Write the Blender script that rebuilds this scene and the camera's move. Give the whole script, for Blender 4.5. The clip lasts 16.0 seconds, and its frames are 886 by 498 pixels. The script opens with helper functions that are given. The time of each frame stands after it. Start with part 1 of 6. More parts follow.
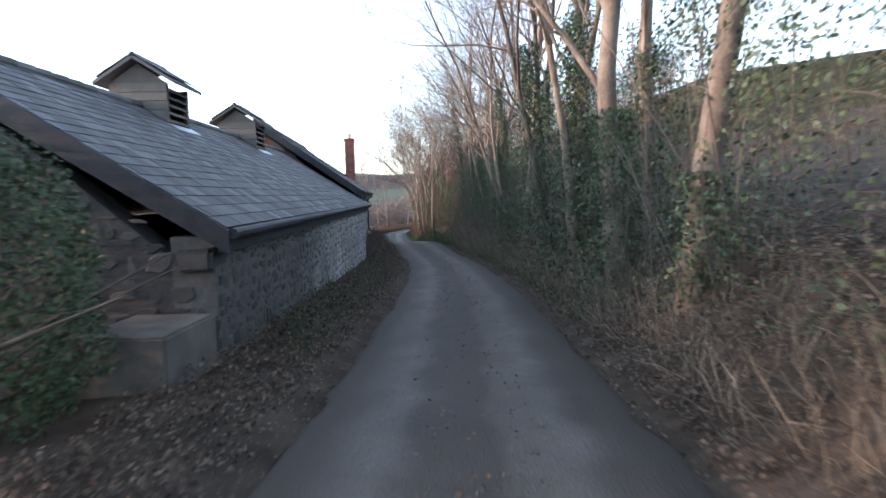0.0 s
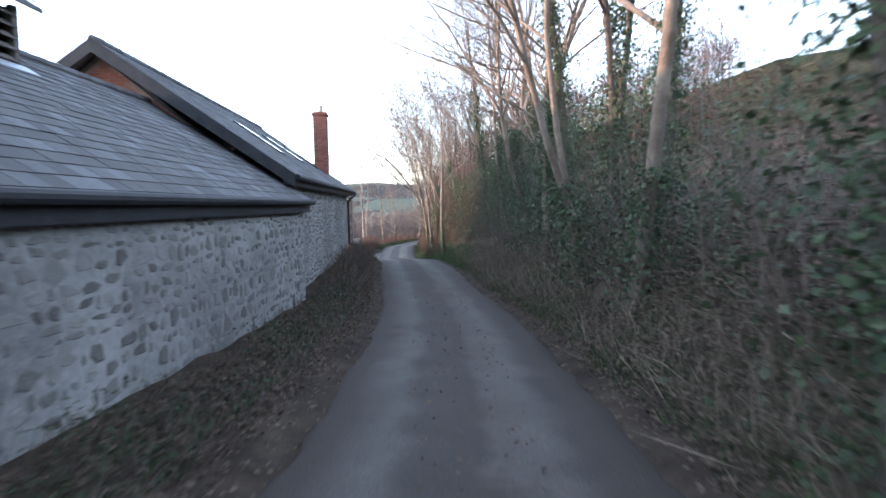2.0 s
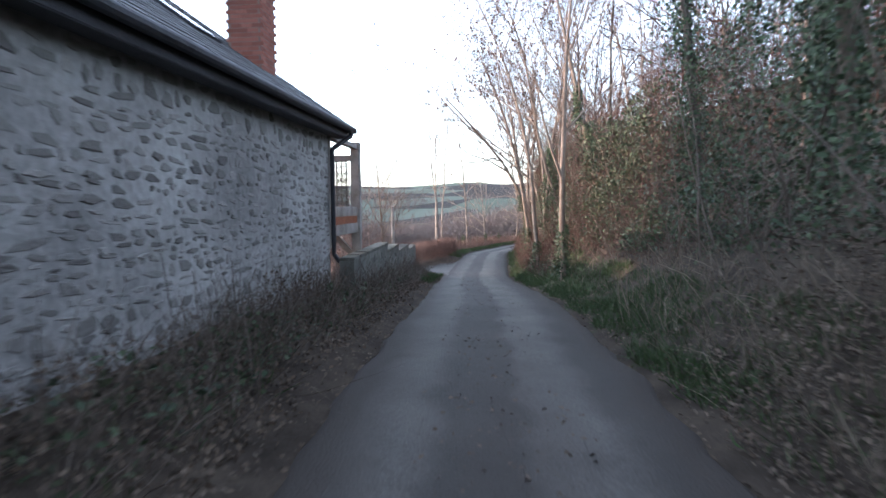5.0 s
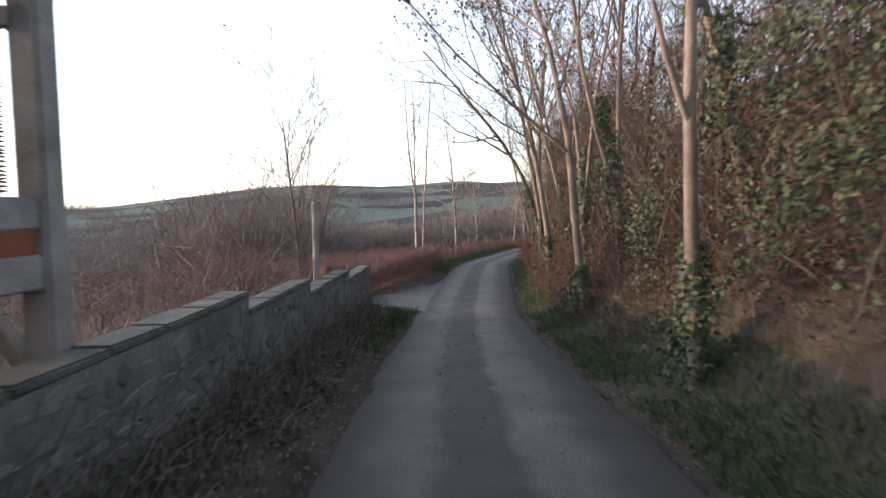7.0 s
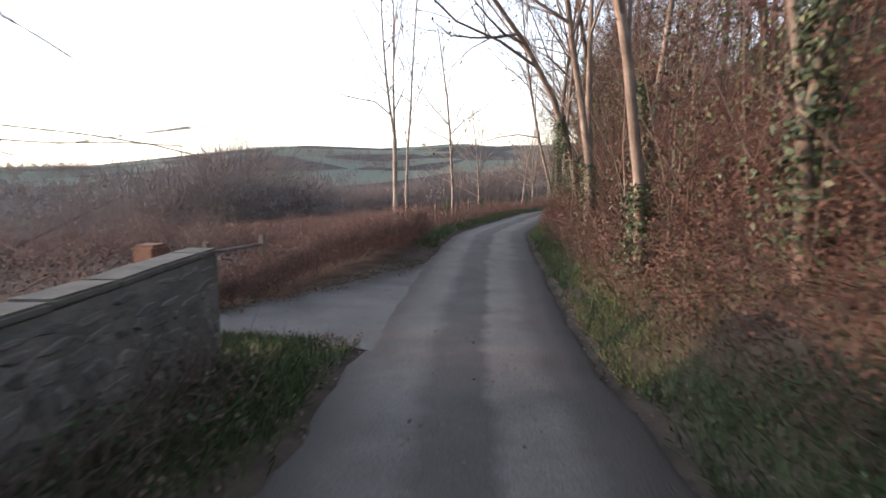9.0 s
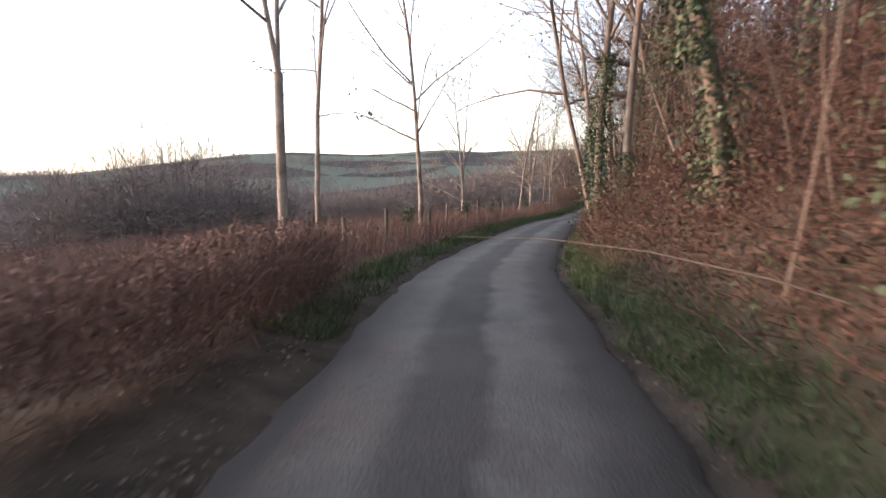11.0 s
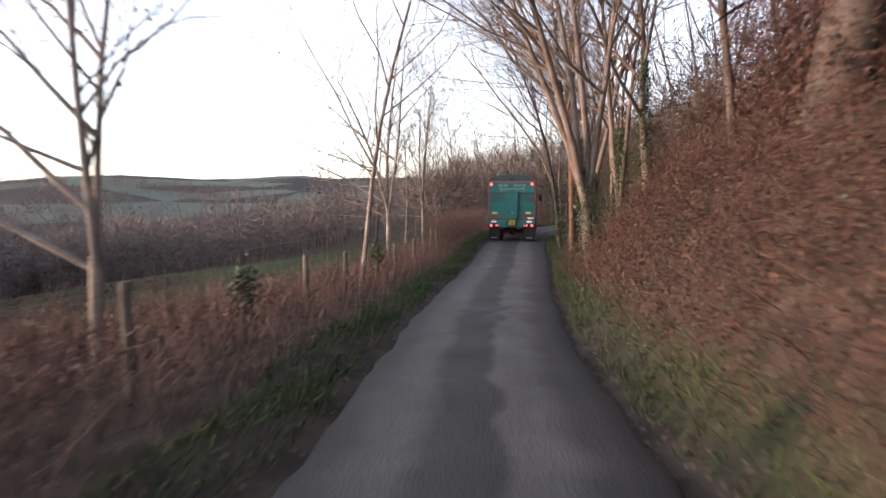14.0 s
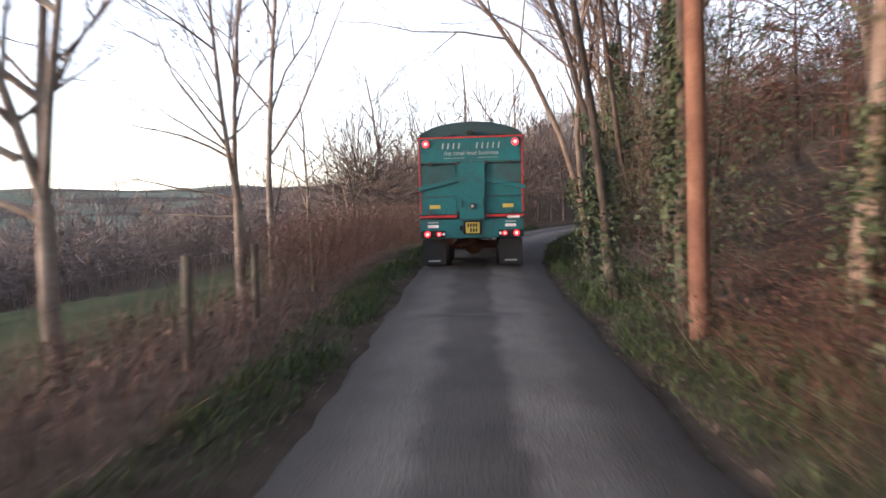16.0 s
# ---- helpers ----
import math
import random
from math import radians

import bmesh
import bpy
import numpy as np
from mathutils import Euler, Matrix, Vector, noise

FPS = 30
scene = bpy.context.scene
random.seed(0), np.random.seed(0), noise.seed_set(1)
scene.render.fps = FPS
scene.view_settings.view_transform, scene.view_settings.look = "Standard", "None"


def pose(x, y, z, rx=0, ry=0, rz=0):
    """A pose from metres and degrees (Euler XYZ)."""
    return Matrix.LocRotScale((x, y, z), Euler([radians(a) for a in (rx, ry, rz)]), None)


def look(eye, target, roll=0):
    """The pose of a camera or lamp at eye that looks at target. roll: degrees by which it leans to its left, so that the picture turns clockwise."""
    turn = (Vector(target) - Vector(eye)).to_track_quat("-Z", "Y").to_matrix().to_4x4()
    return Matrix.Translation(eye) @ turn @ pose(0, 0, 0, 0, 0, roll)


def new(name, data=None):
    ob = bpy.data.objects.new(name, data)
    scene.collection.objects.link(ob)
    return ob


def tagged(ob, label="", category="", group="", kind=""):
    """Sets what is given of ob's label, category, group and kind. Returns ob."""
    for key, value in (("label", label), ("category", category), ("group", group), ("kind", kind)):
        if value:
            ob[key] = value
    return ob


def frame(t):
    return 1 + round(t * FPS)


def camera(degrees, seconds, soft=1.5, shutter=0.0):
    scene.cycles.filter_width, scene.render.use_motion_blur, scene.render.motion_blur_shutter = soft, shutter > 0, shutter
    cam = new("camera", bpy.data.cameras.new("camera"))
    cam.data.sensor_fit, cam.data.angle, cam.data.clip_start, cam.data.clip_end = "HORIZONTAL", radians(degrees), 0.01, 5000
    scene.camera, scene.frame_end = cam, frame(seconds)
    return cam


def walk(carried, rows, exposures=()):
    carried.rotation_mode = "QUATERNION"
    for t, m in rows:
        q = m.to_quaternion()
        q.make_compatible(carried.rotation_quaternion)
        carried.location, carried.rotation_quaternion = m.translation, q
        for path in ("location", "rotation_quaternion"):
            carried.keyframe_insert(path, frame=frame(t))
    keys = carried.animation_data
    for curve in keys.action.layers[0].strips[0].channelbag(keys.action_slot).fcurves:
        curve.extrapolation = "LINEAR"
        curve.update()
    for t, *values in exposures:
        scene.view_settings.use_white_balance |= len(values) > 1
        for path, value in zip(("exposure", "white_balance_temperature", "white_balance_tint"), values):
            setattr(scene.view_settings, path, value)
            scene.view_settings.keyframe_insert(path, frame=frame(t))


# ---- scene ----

# ---- camera ----
cam = camera(70.6, 16.0, 1.5, 0.35)
PATH = [
    (0, -0.000, 0.070, 1.749, 85.05, 1.40, 2.13),
    (0.5, -0.023, 3.048, 1.586, 85.06, 2.07, 3.03),
    (1, -0.052, 6.240, 1.437, 85.28, 1.56, 3.32),
    (1.5, -0.090, 9.397, 1.334, 85.63, 1.40, 3.41),
    (2, -0.179, 12.993, 1.237, 86.02, 1.17, 3.83),
    (2.5, -0.341, 16.406, 1.095, 86.09, -0.22, 4.80),
    (3, -0.553, 19.786, 0.904, 85.83, -0.20, 6.24),
    (3.5, -0.812, 22.806, 0.771, 85.47, -0.39, 7.68),
    (4, -1.145, 25.945, 0.669, 85.62, 0.70, 9.19),
    (4.5, -1.563, 28.887, 0.546, 86.00, 0.64, 11.24),
    (5, -2.039, 31.617, 0.422, 86.23, 0.53, 12.83),
    (5.5, -2.528, 34.207, 0.389, 86.44, 0.44, 12.87),
    (6, -2.977, 36.727, 0.447, 86.64, 0.07, 11.68),
    (6.5, -3.380, 39.289, 0.475, 86.50, -0.41, 11.49),
    (7, -3.838, 41.733, 0.360, 86.15, 0.95, 11.96),
    (7.5, -4.373, 44.018, 0.214, 85.72, 1.55, 12.10),
    (8, -4.716, 46.142, 0.141, 84.53, -0.70, 12.22),
    (8.5, -5.114, 48.679, -0.086, 83.06, -0.63, 12.38),
    (9, -5.589, 51.539, -0.350, 82.86, 0.07, 11.88),
    (9.5, -6.040, 54.451, -0.615, 83.13, 0.78, 10.73),
    (10, -6.482, 57.589, -0.813, 83.28, 0.40, 9.97),
    (10.5, -6.908, 60.721, -0.947, 83.29, 0.40, 10.04),
    (11, -7.369, 63.981, -0.988, 83.48, 0.44, 10.58),
    (11.5, -7.890, 67.493, -0.952, 83.82, 0.52, 10.85),
    (12, -8.405, 71.422, -0.947, 84.13, 0.07, 8.22),
    (12.5, -8.706, 75.707, -1.039, 84.75, 1.78, 4.75),
    (13, -8.818, 79.940, -1.248, 85.08, 1.14, 2.13),
    (13.5, -8.761, 83.718, -1.381, 85.60, 0.40, -0.22),
    (14, -8.523, 87.712, -1.448, 85.97, -0.00, -2.45),
    (14.5, -8.104, 92.059, -1.512, 85.52, 1.11, -4.30),
    (15, -7.490, 96.600, -1.614, 85.00, 2.82, -5.91),
    (15.5, -6.844, 100.856, -1.743, 84.85, 2.59, -6.91),
    (16, -6.050, 105.771, -1.970, 86.53, 1.37, -7.16),
]
walk(cam, [(t, pose(x, y, z, rx, ry, rz)) for t, x, y, z, rx, ry, rz in PATH], ((0, 3.14, 5620, 12), (1.0, 3.4, 5640, 13), (4.2, 3.68, 5550, 15), (6.4, 3.04, 6000, 15), (7.4, 2.86, 6150, 17), (8.6, 2.94, 6250, 18), (9.5, 3.03, 6300, 20), (12, 2.96, 6400, 20), (14, 2.74, 6400, 21), (15, 2.84, 6400, 21), (16, 2.9, 6400, 21)))

# ---- light: low winter sun from the far side of the valley, bright hazy sky ----
SUN_UP, SUN_AZ = 5.5, 261.0          # degrees above the horizon; compass-like, clockwise from +y
world = bpy.data.worlds.new("sky")
scene.world = world
world.use_nodes = True
wn = world.node_tree.nodes
sky = wn.new("ShaderNodeTexSky")
sky.sky_type, sky.sun_disc = "NISHITA", False
sky.sun_elevation, sky.sun_rotation = radians(SUN_UP), radians(SUN_AZ)
sky.air_density, sky.dust_density, sky.ozone_density = 1.0, 1.0, 2.0
haze = wn.new("ShaderNodeHueSaturation")          # thin winter cloud takes most of the colour out of the sky
haze.inputs["Saturation"].default_value = .5
world.node_tree.links.new(sky.outputs[0], haze.inputs["Color"])
world.node_tree.links.new(haze.outputs[0], wn["Background"].inputs[0])
wn["Background"].inputs[1].default_value = 0.15
sun = new("sun", bpy.data.lights.new("sun", "SUN"))
sun.data.energy, sun.data.angle, sun.data.color = .86, radians(0.6), (1.0, 0.60, 0.40)
_d = Vector((math.sin(radians(SUN_AZ)) * math.cos(radians(SUN_UP)), math.cos(radians(SUN_AZ)) * math.cos(radians(SUN_UP)), math.sin(radians(SUN_UP))))
sun.matrix_world = look(_d * 200, (0, 0, 0))


# ---- materials ----
def material(name, colours, scale=6.0, rough=0.85, bump=0.3, bscale=40.0, fine=0.25, metal=0.0, spec=0.3, island=0.0, coat=0.0):
    """A noise-varied surface: colours run through a ramp by two noises; island mixes in a tone for each loose piece."""
    m = bpy.data.materials.new(name)
    m.use_nodes = True
    n, l = m.node_tree.nodes, m.node_tree.links
    b = n["Principled BSDF"]
    b.inputs["Roughness"].default_value, b.inputs["Metallic"].default_value = rough, metal
    b.inputs["Specular IOR Level"].default_value = spec
    b.inputs["Coat Weight"].default_value = coat
    geo = n.new("ShaderNodeNewGeometry")
    big, small = n.new("ShaderNodeTexNoise"), n.new("ShaderNodeTexNoise")
    for q, s, dt in ((big, scale, 4), (small, bscale, 5)):
        q.inputs["Scale"].default_value, q.inputs["Detail"].default_value = s, dt
        l.new(geo.outputs["Position"], q.inputs["Vector"])
    mix = n.new("ShaderNodeMix")
    mix.inputs[0].default_value = fine
    l.new(big.outputs[0], mix.inputs[2])
    l.new(small.outputs[0], mix.inputs[3])
    fac = mix.outputs[0]
    if island:
        mi = n.new("ShaderNodeMix")
        mi.inputs[0].default_value = island
        l.new(fac, mi.inputs[2])
        l.new(geo.outputs["Random Per Island"], mi.inputs[3])
        fac = mi.outputs[0]
    ramp = n.new("ShaderNodeValToRGB")
    el = ramp.color_ramp.elements
    lo, hi = (0.3, 0.7) if not island else (0.12, 0.88)
    for i, c in enumerate(colours):
        p = lo + (hi - lo) * i / max(1, len(colours) - 1)
        e = el[i] if i < 2 else el.new(p)
        e.position, e.color = p, (*c, 1)
    l.new(fac, ramp.inputs[0])
    l.new(ramp.outputs[0], b.inputs["Base Color"])
    if bump:
        bp = n.new("ShaderNodeBump")
        bp.inputs["Strength"].default_value, bp.inputs["Distance"].default_value = bump, 0.02
        l.new(small.outputs[0], bp.inputs["Height"])
        l.new(bp.outputs[0], b.inputs["Normal"])
    return m


def piece_material(name, colours, scale=9.0, rough=0.85, bump=0.4, bscale=60.0, spec=0.3):
    """As material(), but each object has a tone of its own (Object Info's Random), for stones, slates and bricks."""
    m = material(name, colours, scale, rough, bump, bscale, 0.3, 0.0, spec, 0.0)
    n, l = m.node_tree.nodes, m.node_tree.links
    ramp = next(q for q in n if q.bl_idname == "ShaderNodeValToRGB")
    src = ramp.inputs[0].links[0].from_socket
    geo = next(q for q in n if q.bl_idname == "ShaderNodeNewGeometry")
    info = n.new("ShaderNodeObjectInfo")
    add, mi = n.new("ShaderNodeMath"), n.new("ShaderNodeMix")
    add.operation = "ADD"
    l.new(info.outputs["Random"], add.inputs[0])
    l.new(geo.outputs["Random Per Island"], add.inputs[1])
    fr = n.new("ShaderNodeMath")
    fr.operation = "FRACT"
    l.new(add.outputs[0], fr.inputs[0])
    mi.inputs[0].default_value = 0.55
    l.new(src, mi.inputs[2])
    l.new(fr.outputs[0], mi.inputs[3])
    l.new(mi.outputs[0], ramp.inputs[0])
    el = ramp.color_ramp.elements
    for i, e in enumerate(el):
        e.position = 0.1 + 0.8 * i / max(1, len(el) - 1)
    return m


def plain(name, c, rough=0.5, metal=0.0, emit=0.0, spec=0.5):
    m = material(name, [tuple(v * 0.9 for v in c), tuple(min(1, v * 1.1) for v in c)], 5.0, rough, 0.05, 80.0, 0.3, metal, spec)
    if emit:
        b = m.node_tree.nodes["Principled BSDF"]
        b.inputs["Emission Color"].default_value = (*c, 1)
        b.inputs["Emission Strength"].default_value = emit
    return m


M = {
    "mortar": material("lime_mortar", [(.13, .125, .118), (.25, .242, .229), (.385, .375, .357)], .6, .95, .9, 12, .35),
    "stone": piece_material("rubble_stone", [(.078, .073, .067), (.14, .132, .122), (.205, .195, .181), (.30, .286, .264)], 7, .9, .8, 30),
    "stone_dark": piece_material("mossy_stone", [(.065, .065, .057), (.12, .118, .105), (.19, .182, .16)], 7, .95, .8, 35),
    "mossy": material("mossy_mortar", [(.065, .067, .055), (.12, .118, .10), (.19, .182, .16)], 2.0, .95, .8, 25),
    "coping": material("weathered_coping", [(.048, .05, .036), (.09, .088, .07), (.145, .138, .118)], 3, .95, .7, 30),
    "slate": piece_material("roof_slate", [(.04, .04, .042), (.066, .063, .06), (.092, .09, .09), (.16, .163, .17)], 1.6, .74, .3, 30, .35),
    "board": material("weathered_board", [(.055, .048, .042), (.11, .097, .085), (.18, .162, .142)], 3, .85, .5, 30, island=.4),
    "tarred": material("black_timber", [(.012, .012, .014), (.03, .03, .034)], 4, .6, .4, 30),
    "lead": material("lead_flashing", [(.35, .38, .42), (.55, .58, .62)], 4, .4, .2, 30, metal=.3),
    "brick": piece_material("red_brick", [(.15, .055, .04), (.22, .08, .055), (.29, .12, .085)], 8, .9, .5, 60),
    "brick_mortar": material("brick_mortar", [(.15, .10, .08), (.22, .155, .125)], 6, .95, .4, 50),
    "clay": material("clay_pot", [(.45, .36, .30), (.6, .5, .42)], 6, .8, .2, 50),
    "concrete": material("old_concrete", [(.06, .053, .046), (.10, .09, .078), (.15, .135, .115)], 2.5, .95, .5, 40),
    # gable stone: the shade on the gable ends is put into this dark colour
    "gable_shade": material("shade_darkened_stone", [(.028, .026, .025), (.055, .051, .048), (.09, .084, .077)], 2, .95, .8, 25),
    "oak": material("grey_oak", [(.14, .12, .10), (.25, .225, .20), (.33, .30, .27)], 3, .8, .4, 45),
    "redwood": material("stained_timber", [(.16, .055, .025), (.26, .09, .04)], 4, .7, .3, 40),
    "wattle": material("woven_wattle", [(.05, .04, .03), (.12, .095, .07)], 8, .9, .3, 60, island=.5),
    "pole": material("creosoted_pole", [(.08, .04, .027), (.14, .072, .046), (.20, .115, .075)], 3, .9, .4, 30),
    "pole_grey": material("lichened_post", [(.06, .055, .04), (.11, .098, .075), (.16, .145, .115)], 3, .95, .5, 30),
    "bark": material("smooth_bark", [(.075, .058, .043), (.15, .12, .093), (.24, .2, .162)], 2.2, .9, .6, 22),
    "bark_dark": material("dark_bark", [(.035, .03, .025), (.075, .062, .05), (.13, .11, .09)], 3, .95, .7, 25),
    "birch": material("pale_bark", [(.10, .08, .062), (.21, .175, .14), (.33, .285, .235)], 2.5, .85, .5, 18),
    "twig": material("bare_twig", [(.06, .047, .037), (.11, .087, .069), (.165, .132, .105)], 2, .9, 0, 20, island=.6),
    "shrub_twig": material("pale_russet_twig", [(.085, .06, .05), (.15, .11, .092), (.22, .17, .142)], 1.2, .9, 0, 20, island=.5),
    "twig_red": material("russet_twig", [(.035, .020, .0155), (.068, .037, .027), (.11, .062, .046)], 1.2, .9, 0, 20, island=.6),
    "straw": material("dead_grass", [(.10, .078, .054), (.185, .15, .108), (.28, .23, .17)], 1.5, .9, 0, 20, island=.6),
    "grass": material("winter_grass", [(.022, .038, .013), (.040, .069, .020), (.066, .097, .033)], 1.2, .7, 0, 20, island=.5),
    "ivy": material("ivy_leaf", [(.016, .027, .013), (.031, .050, .022), (.050, .074, .033), (.075, .098, .046)], 1.0, .55, 0, 20, spec=.25, island=.65),
    "russet": material("withered_leaf", [(.0265, .0155, .011), (.056, .030, .020), (.088, .047, .031), (.122, .071, .048)], 0.9, .8, 0, 20, island=.3),
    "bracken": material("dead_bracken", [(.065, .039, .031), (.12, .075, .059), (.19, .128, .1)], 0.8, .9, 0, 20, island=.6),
    "bracken_red": material("red_brown_bracken", [(.055, .033, .027), (.098, .058, .047), (.145, .09, .073)], 0.25, .9, 0, 8, island=.35),
    "litter": material("fallen_leaf", [(.04, .028, .02), (.09, .065, .045), (.16, .12, .085)], 2, .85, 0, 20, island=.7),
    "galv": material("rusted_wire", [(.06, .045, .035), (.12, .09, .07)], 5, .8, 0, 20, metal=.2),
    # valley woods: distance haze is mixed into this paler twig colour
    "farwood": material("hazed_far_wood", [(.08, .067, .061), (.128, .107, .096), (.18, .15, .132)], .05, .95, 0, 3, island=.25),
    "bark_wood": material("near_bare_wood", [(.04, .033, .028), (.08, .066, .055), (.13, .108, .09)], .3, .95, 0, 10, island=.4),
}


def ground_material():
    m = material("verge_soil_and_turf", [(.028, .023, .018), (.054, .043, .033), (.088, .07, .052)], 2.0, .97, .8, 30, spec=.05)
    n, l = m.node_tree.nodes, m.node_tree.links
    b = n["Principled BSDF"]
    soil = b.inputs["Base Color"].links[0].from_socket
    turf = n.new("ShaderNodeValToRGB")
    for i, (p, c) in enumerate(((.3, (.03, .034, .016)), (.55, (.038, .052, .02)), (.75, (.07, .07, .034)))):
        e = turf.color_ramp.elements[i] if i < 2 else turf.color_ramp.elements.new(p)
        e.position, e.color = p, (*c, 1)
    ns = n.new("ShaderNodeTexNoise")
    ns.inputs["Scale"].default_value, ns.inputs["Detail"].default_value = .35, 6
    geo = next(q for q in n if q.bl_idname == "ShaderNodeNewGeometry")
    l.new(geo.outputs["Position"], ns.inputs["Vector"])
    l.new(ns.outputs[0], turf.inputs[0])
    # far fields: a patchwork of pasture, plough and woodland, paled and greyed to paint in haze
    vor = n.new("ShaderNodeTexVoronoi")
    vor.inputs["Scale"].default_value = .014
    l.new(geo.outputs["Position"], vor.inputs["Vector"])
    sep = n.new("ShaderNodeSeparateColor")
    l.new(vor.outputs["Color"], sep.inputs[0])
    fld = n.new("ShaderNodeValToRGB")
    fld.color_ramp.interpolation = "CONSTANT"
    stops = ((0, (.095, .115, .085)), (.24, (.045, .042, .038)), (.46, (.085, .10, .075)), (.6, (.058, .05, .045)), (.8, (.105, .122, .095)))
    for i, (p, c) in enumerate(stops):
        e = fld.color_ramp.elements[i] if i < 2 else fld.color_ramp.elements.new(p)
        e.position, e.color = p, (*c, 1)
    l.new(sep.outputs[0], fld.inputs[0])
    a1, a2 = n.new("ShaderNodeAttribute"), n.new("ShaderNodeAttribute")
    a1.attribute_name, a2.attribute_name = "turf", "field"
    m1, m2 = n.new("ShaderNodeMix"), n.new("ShaderNodeMix")
    m1.data_type = m2.data_type = "RGBA"
    l.new(a1.outputs["Fac"], m1.inputs[0])
    l.new(soil, m1.inputs[6])
    l.new(turf.outputs[0], m1.inputs[7])
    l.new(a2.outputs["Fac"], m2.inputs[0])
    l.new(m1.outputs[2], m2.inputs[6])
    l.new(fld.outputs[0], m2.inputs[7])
    l.new(m2.outputs[2], b.inputs["Base Color"])
    return m


def road_material():
    """Worn tarmac: two paler wheel tracks, a darker mossy crown, mud at the edges, patches and damp."""
    m = material("worn_tarmac", [(.045, .04, .036), (.09, .082, .073), (.15, .137, .123)], 1.1, .8, .9, 45, .6)
    n, l = m.node_tree.nodes, m.node_tree.links
    b = n["Principled BSDF"]
    base = b.inputs["Base Color"].links[0].from_socket
    at = n.new("ShaderNodeAttribute")
    at.attribute_name = "across"
    geo = next(q for q in n if q.bl_idname == "ShaderNodeNewGeometry")
    wob = n.new("ShaderNodeTexNoise")
    wob.inputs["Scale"].default_value, wob.inputs["Detail"].default_value = 1.3, 9
    l.new(geo.outputs["Position"], wob.inputs["Vector"])
    mad = n.new("ShaderNodeMath")
    mad.operation = "MULTIPLY_ADD"
    mad.inputs[1].default_value = .15
    l.new(wob.outputs[0], mad.inputs[0])
    l.new(at.outputs["Fac"], mad.inputs[2])
    ramp = n.new("ShaderNodeValToRGB")
    stops = ((0.04, .45), (.12, .6), (.24, 1.1), (.36, 1.14), (.43, .62), (.61, .55), (.66, 1.3), (.79, 1.2), (.9, .6), (1.0, .45))
    for i, (p, v) in enumerate(stops):
        e = ramp.color_ramp.elements[i] if i < 2 else ramp.color_ramp.elements.new(p)
        e.position, e.color = p, (v, v, v * .98, 1)
    l.new(mad.outputs[0], ramp.inputs[0])
    mx = n.new("ShaderNodeMix")
    mx.data_type, mx.blend_type = "RGBA", "MULTIPLY"
    mx.inputs[0].default_value = 1.0
    l.new(base, mx.inputs[6])
    l.new(ramp.outputs[0], mx.inputs[7])
    mud = n.new("ShaderNodeTexNoise")
    mud.inputs["Scale"].default_value, mud.inputs["Detail"].default_value, mud.inputs["Roughness"].default_value = .55, 8, .7
    l.new(geo.outputs["Position"], mud.inputs["Vector"])
    mr = n.new("ShaderNodeMapRange")
    mr.inputs[1].default_value, mr.inputs[2].default_value = .55, .68
    l.new(mud.outputs[0], mr.inputs[0])
    mm = n.new("ShaderNodeMix")
    mm.data_type = "RGBA"
    mm.inputs[7].default_value = (.05, .041, .033, 1)
    sc = n.new("ShaderNodeMath")
    sc.operation = "MULTIPLY"
    sc.inputs[1].default_value = .55
    l.new(mr.outputs[0], sc.inputs[0])
    film, both = n.new("ShaderNodeAttribute"), n.new("ShaderNodeMath")
    film.attribute_name = "mud"
    both.operation, both.use_clamp = "MULTIPLY_ADD", True
    both.inputs[1].default_value = .6
    l.new(film.outputs["Fac"], both.inputs[0])
    l.new(sc.outputs[0], both.inputs[2])
    l.new(both.outputs[0], mm.inputs[0])
    l.new(mx.outputs[2], mm.inputs[6])
    l.new(mm.outputs[2], b.inputs["Base Color"])
    return m


def darker_near_end(name, source):
    """A copy of a masonry material that darkens unevenly towards the gable end of the barn."""
    m = source.copy()
    m.name = name
    n, l = m.node_tree.nodes, m.node_tree.links
    b = n["Principled BSDF"]
    col = b.inputs["Base Color"].links[0].from_socket
    geo = next(q for q in n if q.bl_idname == "ShaderNodeNewGeometry")
    sep, blot, add, mr, mx = n.new("ShaderNodeSeparateXYZ"), n.new("ShaderNodeTexNoise"), n.new("ShaderNodeMath"), n.new("ShaderNodeMapRange"), n.new("ShaderNodeMix")
    l.new(geo.outputs["Position"], sep.inputs[0])
    l.new(geo.outputs["Position"], blot.inputs["Vector"])
    blot.inputs["Scale"].default_value, blot.inputs["Detail"].default_value = .8, 5
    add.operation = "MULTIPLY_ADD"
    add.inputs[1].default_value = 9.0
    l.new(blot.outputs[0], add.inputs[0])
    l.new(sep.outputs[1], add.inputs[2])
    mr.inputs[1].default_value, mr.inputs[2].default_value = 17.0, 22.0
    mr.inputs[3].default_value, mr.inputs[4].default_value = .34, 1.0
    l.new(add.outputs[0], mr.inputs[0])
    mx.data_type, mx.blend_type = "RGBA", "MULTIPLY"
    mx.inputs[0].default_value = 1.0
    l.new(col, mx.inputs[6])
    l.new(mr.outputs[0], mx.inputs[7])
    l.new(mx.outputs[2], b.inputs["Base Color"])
    return m


M["ground"], M["road"] = ground_material(), road_material()
M["mortar_darker_end"], M["stone_darker_end"] = darker_near_end("stained_lime_mortar", M["mortar"]), darker_near_end("stained_rubble_stone", M["stone"])


